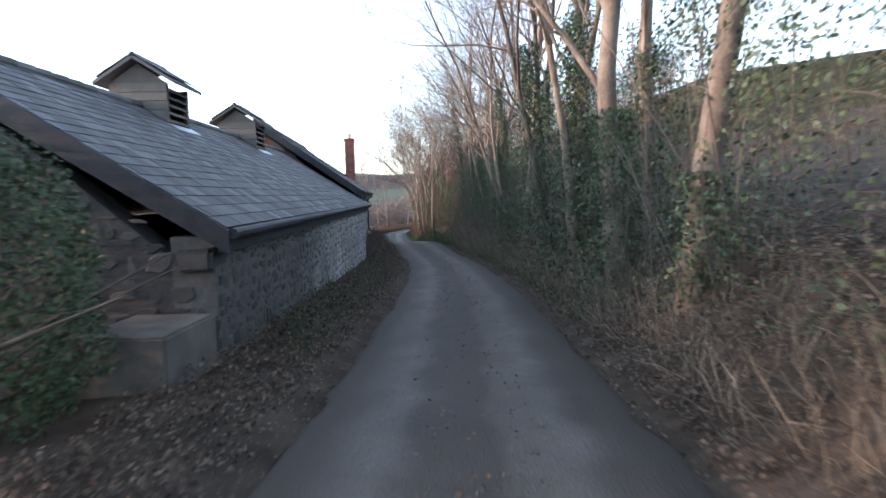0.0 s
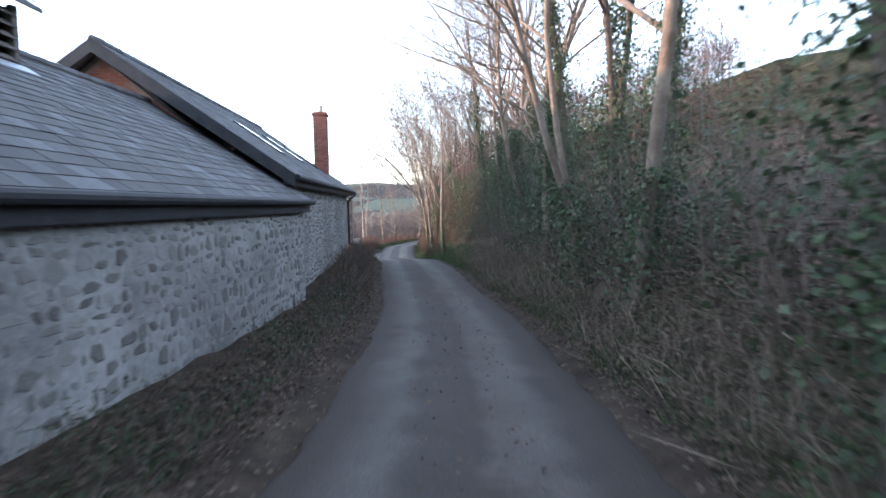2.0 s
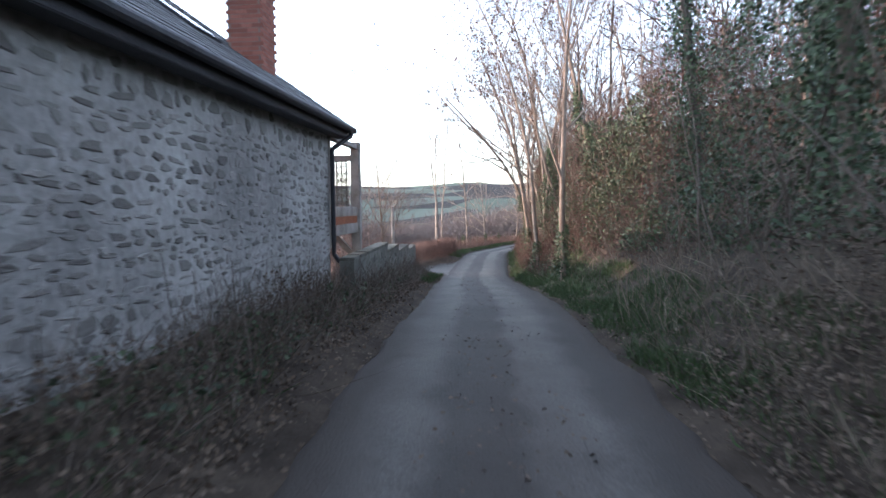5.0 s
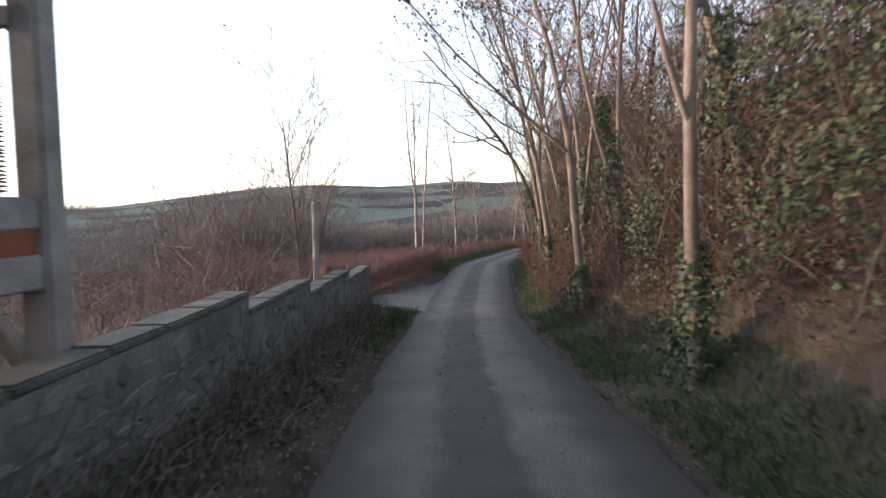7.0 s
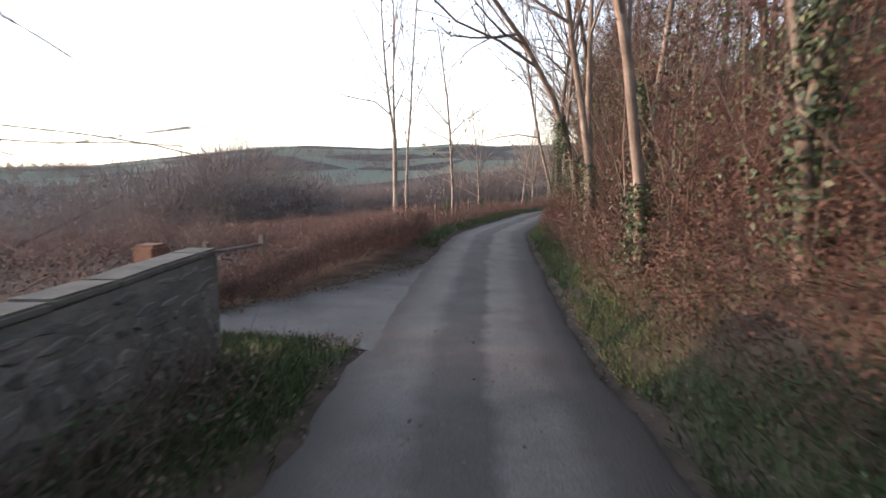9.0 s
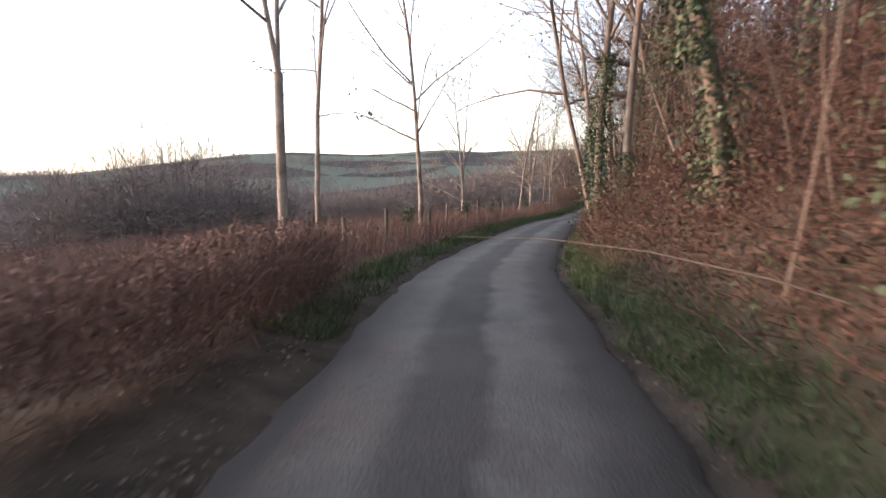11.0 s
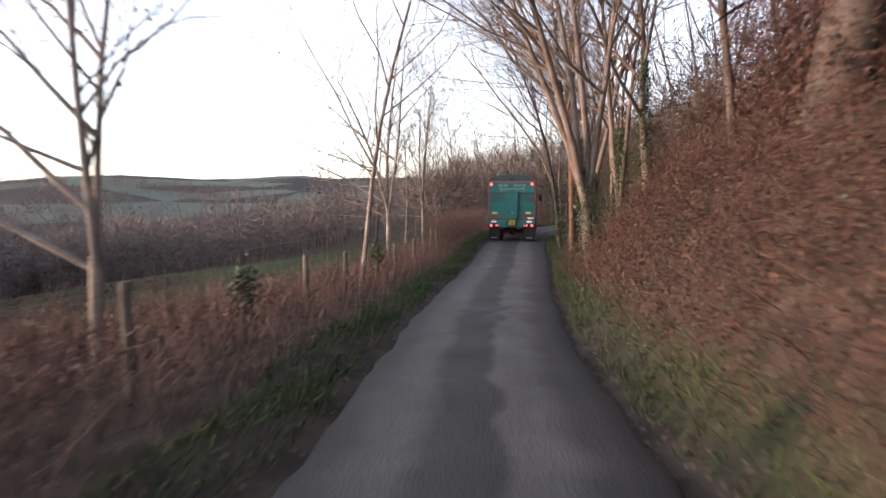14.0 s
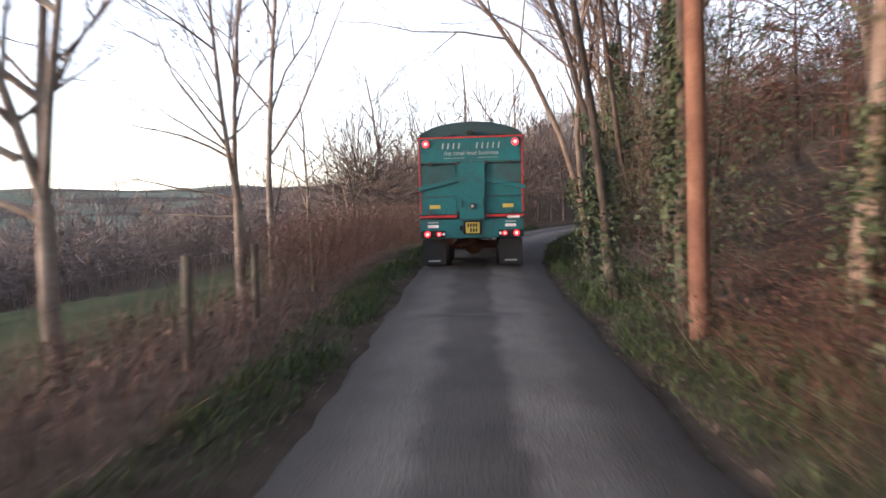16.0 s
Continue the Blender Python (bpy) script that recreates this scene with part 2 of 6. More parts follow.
# ---- mesh helpers ----
def mesh_from(name, verts, faces, mat, parent=None, smooth=False):
    """One mesh object. faces: a list of index tuples, or an integer array with one face a row."""
    me = bpy.data.meshes.new(name)
    if isinstance(faces, np.ndarray):
        v = np.asarray(verts, dtype=np.float32).reshape(-1, 3)
        k = faces.shape[1]
        me.vertices.add(len(v))
        me.vertices.foreach_set("co", v.ravel())
        me.loops.add(faces.size)
        me.loops.foreach_set("vertex_index", faces.astype(np.int32).ravel())
        me.polygons.add(len(faces))
        me.polygons.foreach_set("loop_start", np.arange(0, faces.size, k, dtype=np.int32))
        me.update(calc_edges=True)
    else:
        me.from_pydata([tuple(p) for p in verts], [], faces)
    me.materials.append(mat)
    if smooth:
        me.polygons.foreach_set("use_smooth", np.ones(len(me.polygons), dtype=bool))
    ob = new(name, me)
    if parent is not None:
        ob.parent = parent
    return ob


def part(name, bm, mat, parent, label=""):
    me = bpy.data.meshes.new(name)
    bm.to_mesh(me)
    bm.free()
    me.materials.append(mat)
    ob = new(name, me)
    ob.parent = parent
    return tagged(ob, label)


def box(bm, cx, cy, cz, sx, sy, sz, m=None, bevel=0.0):
    """A box by its centre and full sizes, added to bm."""
    b2 = bmesh.new()
    bmesh.ops.create_cube(b2, size=1.0)
    bmesh.ops.scale(b2, vec=(sx, sy, sz), verts=b2.verts)
    if bevel:
        bmesh.ops.bevel(b2, geom=b2.edges[:], offset=bevel, segments=2, affect="EDGES")
    bmesh.ops.translate(b2, vec=(cx, cy, cz), verts=b2.verts)
    if m is not None:
        bmesh.ops.transform(b2, matrix=m, verts=b2.verts)
    tmp = bpy.data.meshes.new("tmp")
    b2.to_mesh(tmp)
    b2.free()
    bm.from_mesh(tmp)
    bpy.data.meshes.remove(tmp)
    return bm


def boxes(*specs, m=None, bevel=0.0):
    bm = bmesh.new()
    for s in specs:
        box(bm, *s, m=m, bevel=bevel)
    return bm


def cyl(bm, p, q, r1, r2=None, n=12):
    """A cone or cylinder from p to q, added to bm."""
    p, q = Vector(p), Vector(q)
    d = q - p
    mt = Matrix.Translation((p + q) / 2) @ d.to_track_quat("Z", "Y").to_matrix().to_4x4()
    bmesh.ops.create_cone(bm, cap_ends=True, segments=n, radius1=r1, radius2=r1 if r2 is None else r2, depth=d.length, matrix=mt)
    return bm


def thing(name, label, category, group="", at=None):
    ob = new(name)
    if at is not None:
        ob.matrix_world = at
    return tagged(ob, label, category, group)


class Tubes:
    """Collects tapered tubes and builds them as one mesh."""

    def __init__(self):
        self.v, self.f, self.n = [], [], 0

    def add(self, path, radii, sides=4):
        path = np.asarray(path, float)
        radii = np.asarray(radii, float)
        t = np.gradient(path, axis=0)
        t /= np.linalg.norm(t, axis=1)[:, None] + 1e-9
        ref = np.array([0.31, 0.17, 0.93]) if abs(t[0, 2]) < .9 else np.array([1.0, 0.1, 0.05])
        a = np.cross(t, ref)
        a /= np.linalg.norm(a, axis=1)[:, None] + 1e-9
        b = np.cross(t, a)
        ang = np.arange(sides) * 2 * np.pi / sides
        ring = a[:, None, :] * np.cos(ang)[None, :, None] + b[:, None, :] * np.sin(ang)[None, :, None]
        self.v.append((path[:, None, :] + ring * radii[:, None, None]).reshape(-1, 3))
        k = len(path)
        i = np.arange(k - 1)[:, None] * sides
        j = np.arange(sides)[None, :]
        j2 = (j + 1) % sides
        self.f.append(self.n + np.stack([i + j, i + j2, i + sides + j2, i + sides + j], -1).reshape(-1, 4))
        self.n += k * sides

    def build(self, name, mat, parent=None):
        return mesh_from(name, np.concatenate(self.v), np.concatenate(self.f), mat, parent, True)


rng = np.random.default_rng(7)


def stalks(p0, d, length, r, bend=.3, segs=2):
    """Many thin curved three-sided stalks: start points, directions, lengths, radii. Returns vertices and quads."""
    n = len(p0)
    d = d / (np.linalg.norm(d, axis=1)[:, None] + 1e-9)
    side = np.cross(d, rng.normal(size=(n, 3)))
    side /= np.linalg.norm(side, axis=1)[:, None] + 1e-9
    up2 = np.cross(d, side)
    bv = rng.normal(size=(n, 3)) * bend
    k = segs + 1
    out = np.zeros((n, k, 3, 3))
    for j in range(k):
        s = j / segs
        c = p0 + d * (length * s)[:, None] + bv * (length * s * s)[:, None] * .5
        rr = r * (1 - .8 * s)
        for a in range(3):
            an = a * 2.0944
            out[:, j, a] = c + (side * math.cos(an) + up2 * math.sin(an)) * rr[:, None]
    base = np.arange(n)[:, None, None] * k * 3 + np.arange(segs)[None, :, None] * 3
    a = np.arange(3)[None, None, :]
    a2 = (a + 1) % 3
    f = np.stack([base + a, base + a2, base + 3 + a2, base + 3 + a], -1).reshape(-1, 4)
    return out.reshape(-1, 3), f


def leaf_quads(p, size, normal=None, spread=1.0, slim=.75):
    """Many small leaves as kite-shaped quads bent a little along the middle."""
    n = len(p)
    nn = rng.normal(size=(n, 3)) * spread
    if normal is not None:
        nn = nn + normal
    nn /= np.linalg.norm(nn, axis=1)[:, None] + 1e-9
    a = np.cross(nn, rng.normal(size=(n, 3)))
    a /= np.linalg.norm(a, axis=1)[:, None] + 1e-9
    b = np.cross(nn, a)
    s = np.asarray(size)[:, None] if np.ndim(size) else size
    v = np.stack([p - a * s * .55, p + b * s * .5 * slim + nn * s * .12, p + a * s * .6, p - b * s * .5 * slim + nn * s * .12], 1)
    return v.reshape(-1, 3), np.arange(n * 4).reshape(n, 4)


def blades(p, d, length, width):
    """Many grass blades, each one bent quad."""
    n = len(p)
    d = d / (np.linalg.norm(d, axis=1)[:, None] + 1e-9)
    side = np.cross(d, rng.normal(size=(n, 3)))
    side /= np.linalg.norm(side, axis=1)[:, None] + 1e-9
    m = p + d * (length * .55)[:, None]
    t = p + d * length[:, None] + rng.normal(size=(n, 3)) * (length * .22)[:, None]
    v = np.stack([p, m + side * width[:, None], t, m - side * width[:, None]], 1)
    return v.reshape(-1, 3), np.arange(n * 4).reshape(n, 4)


# ---- the lie of the land ----
ROAD_Y = np.array([-40, -4, 2, 8, 14, 20, 26, 32, 38, 44, 50, 56, 62, 68, 74, 80, 86, 92, 98, 104, 112, 120, 130, 150.])
ROAD_Z = np.array([1.00, 0.00, -0.11, -0.37, -0.55, -0.86, -1.08, -1.33, -1.28, -1.53, -1.95, -2.47, -2.72, -2.71, -2.75, -3.00, -3.18, -3.26, -3.39, -3.64, -3.64, -3.47, -3.26, -2.98])
MID_Y = np.array([-40, -6, 5.5, 13, 19, 24.6, 28, 31, 35, 38, 45, 52, 59, 65, 70, 76, 82, 89, 96, 104, 111, 118, 123, 128, 134, 140, 150.])
MID_X = np.array([1.5, .15, .03, -.1, -.4, -.85, -1.3, -1.75, -2.4, -2.95, -4.1, -5.55, -6.8, -7.6, -8.2, -8.78, -8.75, -8.35, -7.65, -6.4, -5.0, -3.8, -2.8, -1.2, 1.6, 5.6, 13.])
HALF = np.array([1.61, 1.61, 1.59, 1.56, 1.51, 1.51, 1.46, 1.51, 1.56, 1.56, 1.53, 1.53, 1.51, 1.56, 1.51, 1.41, 1.46, 1.41, 1.33, 1.51, 1.56, 1.61, 1.71, 1.81, 1.81, 1.81, 1.81])
_ys = np.arange(-42, 152, .25)


def _soft(v, n=17):
    k = np.hanning(n + 2)[1:-1]
    return np.convolve(np.pad(v, n // 2, mode="edge"), k / k.sum(), "valid")


_mx, _hw, _rz = _soft(np.interp(_ys, MID_Y, MID_X)), _soft(np.interp(_ys, MID_Y, HALF)), _soft(np.interp(_ys, ROAD_Y, ROAD_Z))


def mid(y):
    return np.interp(y, _ys, _mx)


def half(y):
    return np.interp(y, _ys, _hw)


def road_z(y):
    return np.interp(y, _ys, _rz)


def ramp01(v, a, b):
    t = np.clip((v - a) / (b - a), 0, 1)
    return t * t * (3 - 2 * t)


def rough(x, y, s):
    """Cheap smooth unevenness from a few sines, in the range of about -1 to 1."""
    return (np.sin(x * 1.7 * s + 1.3 * np.sin(y * .9 * s)) + np.sin(y * 2.1 * s + 1.7 * np.sin(x * 1.1 * s + 2)) + np.sin((x + y) * 3.3 * s + 4)) / 3


def height(x, y):
    """The ground at x, y: lane, verges, the bank on one side, the valley and its hills on the other."""
    x, y = np.asarray(x, float), np.asarray(y, float)
    yc = np.clip(y, -40, 148)
    u = x - mid(yc)
    w = half(yc)
    r, lf = u - w, -u - w
    z = road_z(yc)
    low = ramp01(y, 101, 107)
    steep = ramp01(y, 44, 56) * (1 - low)
    b1 = np.interp(r, [0, .25, .7, 1.3, 2.2, 4, 12, 40, 300, 3000], [0, .04, .25, .8, 1.4, 1.9, 3.6, 8.5, 38, 80])
    b2 = np.interp(r, [0, .25, .7, 1.3, 2.2, 4, 12, 40, 300, 3000], [0, .03, .12, .3, .6, 1.2, 4.0, 13, 50, 90])
    b3 = np.interp(r, [0, .25, .7, 1.3, 2.2, 4, 7, 12, 40, 300, 3000], [0, .05, .42, 1.15, 2.05, 3.3, 4.6, 6, 11, 38, 80])
    b4 = np.interp(r, [0, .25, .7, 1.3, 2.2, 4, 7, 12, 40, 300, 3000], [0, .05, .45, 1.3, 2.3, 3.8, 6.5, 10.5, 20, 52, 90])
    high = ramp01(y, 78, 86)
    right = b1 * (1 - low - steep) + b2 * low + (b3 + (b4 - b3) * high) * steep
    la = np.interp(lf, [0, .2, .7, 1.2, 10, 16, 40, 160], [0, .03, .10, .15, .2, -1, -6, -14]) + ramp01(y, 26, 33) * ramp01(lf, .2, 1.2) * .2 * (lf < 10)
    lb = np.interp(lf, [0, .3, .9, 1.5, 3, 8, 40, 160], [0, .05, .25, .1, -1.3, -3.2, -8, -14])
    lj = np.interp(lf, [0, 3, 6, 10, 40, 160], [-.01, -.02, -.1, -.8, -7, -14])
    brow = [0, .3, .7, 1.2, 2.2, 5, 12, 26, 36, 60, 160]
    lc1 = np.interp(lf, brow, [0, .05, .12, .12, 0, -.25, -.6, -1.5, -3.6, -9, -14])
    lc2 = np.interp(lf, brow, [0, .05, .12, .12, -.05, -.5, -1.5, -3.2, -4.8, -9, -14])
    lc = lc1 + (lc2 - lc1) * ramp01(y, 92, 108)
    wb = ramp01(y, 42.6, 43.4) * (1 - ramp01(y, 57, 59))
    wj = ramp01(y, 57, 59) * (1 - ramp01(y, 62.5, 66))
    wc = ramp01(y, 62.5, 66)
    wa = 1 - ramp01(y, 42.6, 43.4)
    left = wa * la + wb * lb + wj * lj + wc * lc
    z = z + np.where(r > 0, right, 0) + np.where(lf > 0, left, 0)
    away = np.clip(np.minimum(np.abs(r), np.abs(lf)), 0, 1) * ((r > 0) | (lf > 0))
    z = z + away * (.06 * rough(x, y, 1.3) * (1 - ramp01(np.abs(u), 5, 9)) + np.clip(np.abs(u) - 20, 0, 100) * .006 * rough(x, y, .07))
    # valley floor and far hills
    dx, dy = x + 8, y - 60
    dist = np.hypot(dx, dy)
    az = np.degrees(np.arctan2(dx, dy))
    top = np.interp(az, [-180, -90, -60, -46, -42, -39, -34, -30, -27, -24, -21, -18, -14, -10.5, -7, 5, 180], [25, 5, 4, 3, 3, 7, 19, 31, 33, 35, 31.5, 29, 32, 38, 33, 36, 60]) + 1.3 * rough(x, y, .011) + .9 * rough(x, y, .03)
    far = ramp01(dist, 220, 900) * ((az < 30) | (az > 150))
    z = z * (1 - far) + far * top
    ahead = ramp01(y, 140, 220) * (x > -25) * ramp01(x, -25, 10)
    z = z + ahead * 6 * (1 - far)
    return np.where((r <= .0) & (lf <= .0), z - .06, z)


def grid_lines(a, b, step, lo, hi):
    v = list(np.arange(a, b, step))
    s, p = step, b
    while p < hi:
        v.append(p)
        s *= 1.22
        p += s
    v.append(hi)
    s, p, head = step, a - step, []
    while p > lo:
        head.append(p)
        s *= 1.22
        p -= s
    head.append(lo)
    return np.array(head[::-1] + v)


gx, gy = grid_lines(-15, 6.5, .25, -4000, 4000), grid_lines(-6, 140, .42, -4000, 4000)
GX, GY = np.meshgrid(gx, gy)
gv = np.stack([GX, GY, height(GX, GY)], -1).reshape(-1, 3)
_i = np.arange(len(gy) - 1)[:, None] * len(gx) + np.arange(len(gx) - 1)[None, :]
gf = np.stack([_i, _i + 1, _i + len(gx) + 1, _i + len(gx)], -1).reshape(-1, 4)
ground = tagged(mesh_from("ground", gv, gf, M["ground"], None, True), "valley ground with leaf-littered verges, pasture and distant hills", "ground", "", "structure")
_u = gv[:, 0] - mid(np.clip(gv[:, 1], -40, 148))
_w = half(np.clip(gv[:, 1], -40, 148))
_lf, _r = -_u - _w, _u - _w
_turf = np.clip(ramp01(gv[:, 1] + 3 * rough(gv[:, 0], gv[:, 1], .25), 96, 102) * ramp01(_lf, 2.5, 5) * (1 - ramp01(_lf + 4 * rough(gv[:, 0], gv[:, 1], .2), 26, 36)) * (1 - ramp01(gv[:, 1] + 3 * rough(gv[:, 0], gv[:, 1], .3), 150, 162)) + .55 * ramp01(rough(gv[:, 0], gv[:, 1], .045) + .3 * rough(gv[:, 0], gv[:, 1], .16), .25, .6) * ramp01(_lf, 30, 45) + ramp01(gv[:, 1], 36, 46) * ramp01(_r, .2, .4) * (1 - ramp01(_r, .5, 1.0)) * .55 + ramp01(_r, 12, 20) * ramp01(gv[:, 1], 60, 110)
                + ramp01(gv[:, 1], 52, 57) * (1 - ramp01(gv[:, 1], 58.6, 59.3)) * ramp01(_lf, .1, .3) * (1 - ramp01(_lf, 3.5, 6)), 0, 1)
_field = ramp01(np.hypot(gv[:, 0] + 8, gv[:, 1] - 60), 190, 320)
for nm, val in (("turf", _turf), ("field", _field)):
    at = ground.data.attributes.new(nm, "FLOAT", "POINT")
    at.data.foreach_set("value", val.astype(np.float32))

# the lane, with uneven edges and a slight crown
ry = np.arange(-12, 149, .35)
cross = np.array([0, .03, .12, .25, .4, .5, .6, .75, .88, .97, 1.0])
lane_v, lane_a = [], []
for y in ry:
    e0 = .06 * rough(y, 3, 1.1) + .04 * rough(y, 9, 4)
    e1 = .06 * rough(y, 17, 1.2) + .04 * rough(y, 5, 4)
    c, h = mid(y), half(y)
    sl = (mid(y + .4) - mid(y - .4)) / .8
    for q in cross:
        d = -(h + e0 - .08) + q * (2 * h + e0 + e1 - .16)
        crown = .045 * (1 - (2 * q - 1) ** 2) + .012 - (.05 if q in (0, 1) else 0)
        lane_v.append((c + d / math.sqrt(1 + sl * sl), y - d * sl / math.sqrt(1 + sl * sl), road_z(y) + crown))
        lane_a.append(q)
_n = len(cross)
_i = np.arange(len(ry) - 1)[:, None] * _n + np.arange(_n - 1)[None, :]
lane = tagged(mesh_from("road", np.array(lane_v), np.stack([_i, _i + 1, _i + _n + 1, _i + _n], -1).reshape(-1, 4), M["road"], None, True), "narrow worn tarmac lane with pale wheel tracks and a muddy crown", "road", "", "structure")
at = lane.data.attributes.new("across", "FLOAT", "POINT")
at.data.foreach_set("value", np.array(lane_a, dtype=np.float32))
_lv = np.array(lane_v)
at = lane.data.attributes.new("mud", "FLOAT", "POINT")          # mud carried along between the walls
at.data.foreach_set("value", ((1 - ramp01(_lv[:, 1], 34, 50)) * (.8 + .2 * rough(_lv[:, 0], _lv[:, 1], 1.1)) * np.tile([1.3, 1.2, .9, .3, 1.0, 1.5, 1.1, .22, .6, 1.2, 1.3], len(ry)) + np.tile([1.6, 1.5, .55, 0, 0, 0, 0, 0, .55, 1.5, 1.6], len(ry)) * (1 + .5 * rough(_lv[:, 1], _lv[:, 0] * 2, 1.4))).astype(np.float32))

# the side entrance that opens off the lane past the parapet wall
near = [(-7.2, 58.3), (-8.2, 58.95), (-9.0, 59.15), (-9.6, 59.05), (-10.3, 59.0), (-11.2, 58.98), (-12.1, 58.6)]
farc = [(-8.3, 71.2), (-9.0, 68.2), (-9.6, 65.4), (-10.3, 63.4), (-11.0, 61.9), (-11.35, 60.3), (-12.0, 59.5)]
sv = []
for k in np.linspace(0, 6, 25):
    a = np.array([np.interp(k, range(7), [p[j] for p in near]) for j in (0, 1)])
    b = np.array([np.interp(k, range(7), [p[j] for p in farc]) for j in (0, 1)])
    for s in np.linspace(0, 1, 13):
        p = a * (1 - s) + b * s + (b - a) / np.linalg.norm(b - a) * (.16 * rough(k * 2.3, s * 2, 1.0) + .10 * rough(k * 7, s * 3, 1.3)) * (abs(s - .5) > .4)
        out = mid(p[1]) - half(p[1]) - p[0]                 # beyond the lane's edge
        flush = road_z(p[1]) - .006 if -.5 < out < 1.0 else road_z(p[1]) - .12 - .1 * max(0, -p[0] - 12)
        sv.append((p[0], p[1], max(height(p[0], p[1]), flush) + .018))
_i = np.arange(24)[:, None] * 13 + np.arange(12)[None, :]
side = tagged(mesh_from("side_road", np.array(sv), np.stack([_i, _i + 13, _i + 14, _i + 1], -1).reshape(-1, 4), M["road"], None, True), "tarmac entrance opening off the lane, edged with grit", "road", "", "structure")
at = side.data.attributes.new("across", "FLOAT", "POINT")
at.data.foreach_set("value", np.tile(np.linspace(.24, .36, 13), 25).astype(np.float32))


# tar patches and a trench scar laid into the lane
def road_patch(x, y, lx, ly, turn, seed, label):
    rg = random.Random(seed)
    n = 22
    pts = []
    for i in range(n):
        a = 2 * math.pi * i / n
        k = rg.uniform(.8, 1.1)
        px, py = math.cos(a) * lx / 2 * k, math.sin(a) * ly / 2 * k
        c, s = math.cos(radians(turn)), math.sin(radians(turn))
        wx, wy = x + px * c - py * s, y + px * s + py * c
        q = (wx - mid(wy) + half(wy)) / (2 * half(wy))
        pts.append((wx, wy, float(road_z(wy)) + .045 * (1 - (2 * q - 1) ** 2) + .018))
    c = np.mean(np.array(pts), axis=0)
    q = (c[0] - mid(c[1]) + half(c[1])) / (2 * half(c[1]))
    c[2] = float(road_z(c[1])) + .045 * (1 - (2 * q - 1) ** 2) + .018
    ob = mesh_from("road_patch", pts + [tuple(c)], [(i, (i + 1) % n, n) for i in range(n)], M["tar"])
    return tagged(ob, label, "road patch", "", "structure")


M["tar"] = material("dark_tar_patch", [(.04, .037, .034), (.06, .056, .052), (.085, .078, .072)], 3, .75, .5, 90, .5)
road_patch(-7.15, 99.3, 1.0, .75, 10, 1, "dark irregular tar patch in the lane")
road_patch(-7.2, 98.1, .45, .9, 0, 2, "dark irregular tar patch in the lane")
road_patch(-4.45, 114.9, 1.6, .16, -8, 3, "narrow tarred trench scar across the lane")


# ---- masonry and slating ----
def stone_mesh(seed):
    """One rough stone face, unit size, its back on x = 0: an uneven outline with a bulged front."""
    rg = random.Random(seed)
    k = rg.choice((5, 6, 7, 8))
    out, inn = [], []
    for i in range(k):
        a = 2 * math.pi * (i + .42 * rg.uniform(-1, 1)) / k
        c, s = math.cos(a), math.sin(a)
        m = max(abs(c), abs(s)) ** .92
        rr = .5 / m * rg.uniform(.72, 1.1)
        out.append((0, c * rr, s * rr))
        inn.append((1.0 + rg.uniform(-.3, .3), c * rr * .8, s * rr * .78))
    faces = [(i, (i + 1) % k, k + (i + 1) % k, k + i) for i in range(k)] + [tuple(range(k, 2 * k))]
    return out + inn, faces


STONES = [stone_mesh(s) for s in range(24)]


def rubble(y0, y1, z0, z1, seed, gap=.05, big=1.0, lowest=None, flat=1.0):
    """Places of stones in uneven courses: centre y, centre z, width, height, proud, turn, kind."""
    rg = random.Random(seed)
    spots, z = [], z0
    while z < z1 - .06:
        h = rg.choice((rg.uniform(.07, .14), rg.uniform(.12, .30))) * big * flat
        h = min(h, z1 - z)
        y = y0 + rg.uniform(0, .2)
        while y < y1 - .08:
            w = min(rg.uniform(.10, .42) * big * (.55 + .45 * flat) * (1.5 if rg.random() < .12 else 1), y1 - y)
            hh = h * rg.uniform(.45, 1.15)
            zc = z + h / 2 + rg.uniform(-.045, .045)
            if rg.random() < .93 and (lowest is None or zc > lowest(y)):
                spots.append((y + w / 2, zc, w * .95, hh, rg.uniform(.004, .018), rg.uniform(-7, 7), rg.randrange(24)))
            y += w + gap * rg.uniform(.3, 1.6)
        z += h + gap * rg.uniform(.2, .8)
    return spots


def lay_stones(wall, spots, mat, pick, name="stone", limit=300):
    """The stones inside pick become objects under the wall; the rest are joined into one part."""
    meshes, verts, faces, n, used = {}, [], [], 0, 0
    for yc, zc, w, h, pr, turn, kind in spots:
        m = Matrix.Translation((0, yc, zc)) @ Matrix.Rotation(radians(turn), 4, "X") @ Matrix.Diagonal((pr, w, h, 1))
        if pick(yc, zc) and used < limit:
            used += 1
            if kind not in meshes:
                me = bpy.data.meshes.new(name)
                me.from_pydata(STONES[kind][0], [], STONES[kind][1])
                me.materials.append(mat)
                meshes[kind] = me
            ob = new(name, meshes[kind])
            ob.parent = wall
            ob.matrix_basis = m
        else:
            verts += [m @ Vector(p) for p in STONES[kind][0]]
            faces += [tuple(i + n for i in f) for f in STONES[kind][1]]
            n = len(verts)
    if verts:
        tagged(mesh_from(name + "_infill", verts, faces, mat, wall), "", "", "", "stuff")


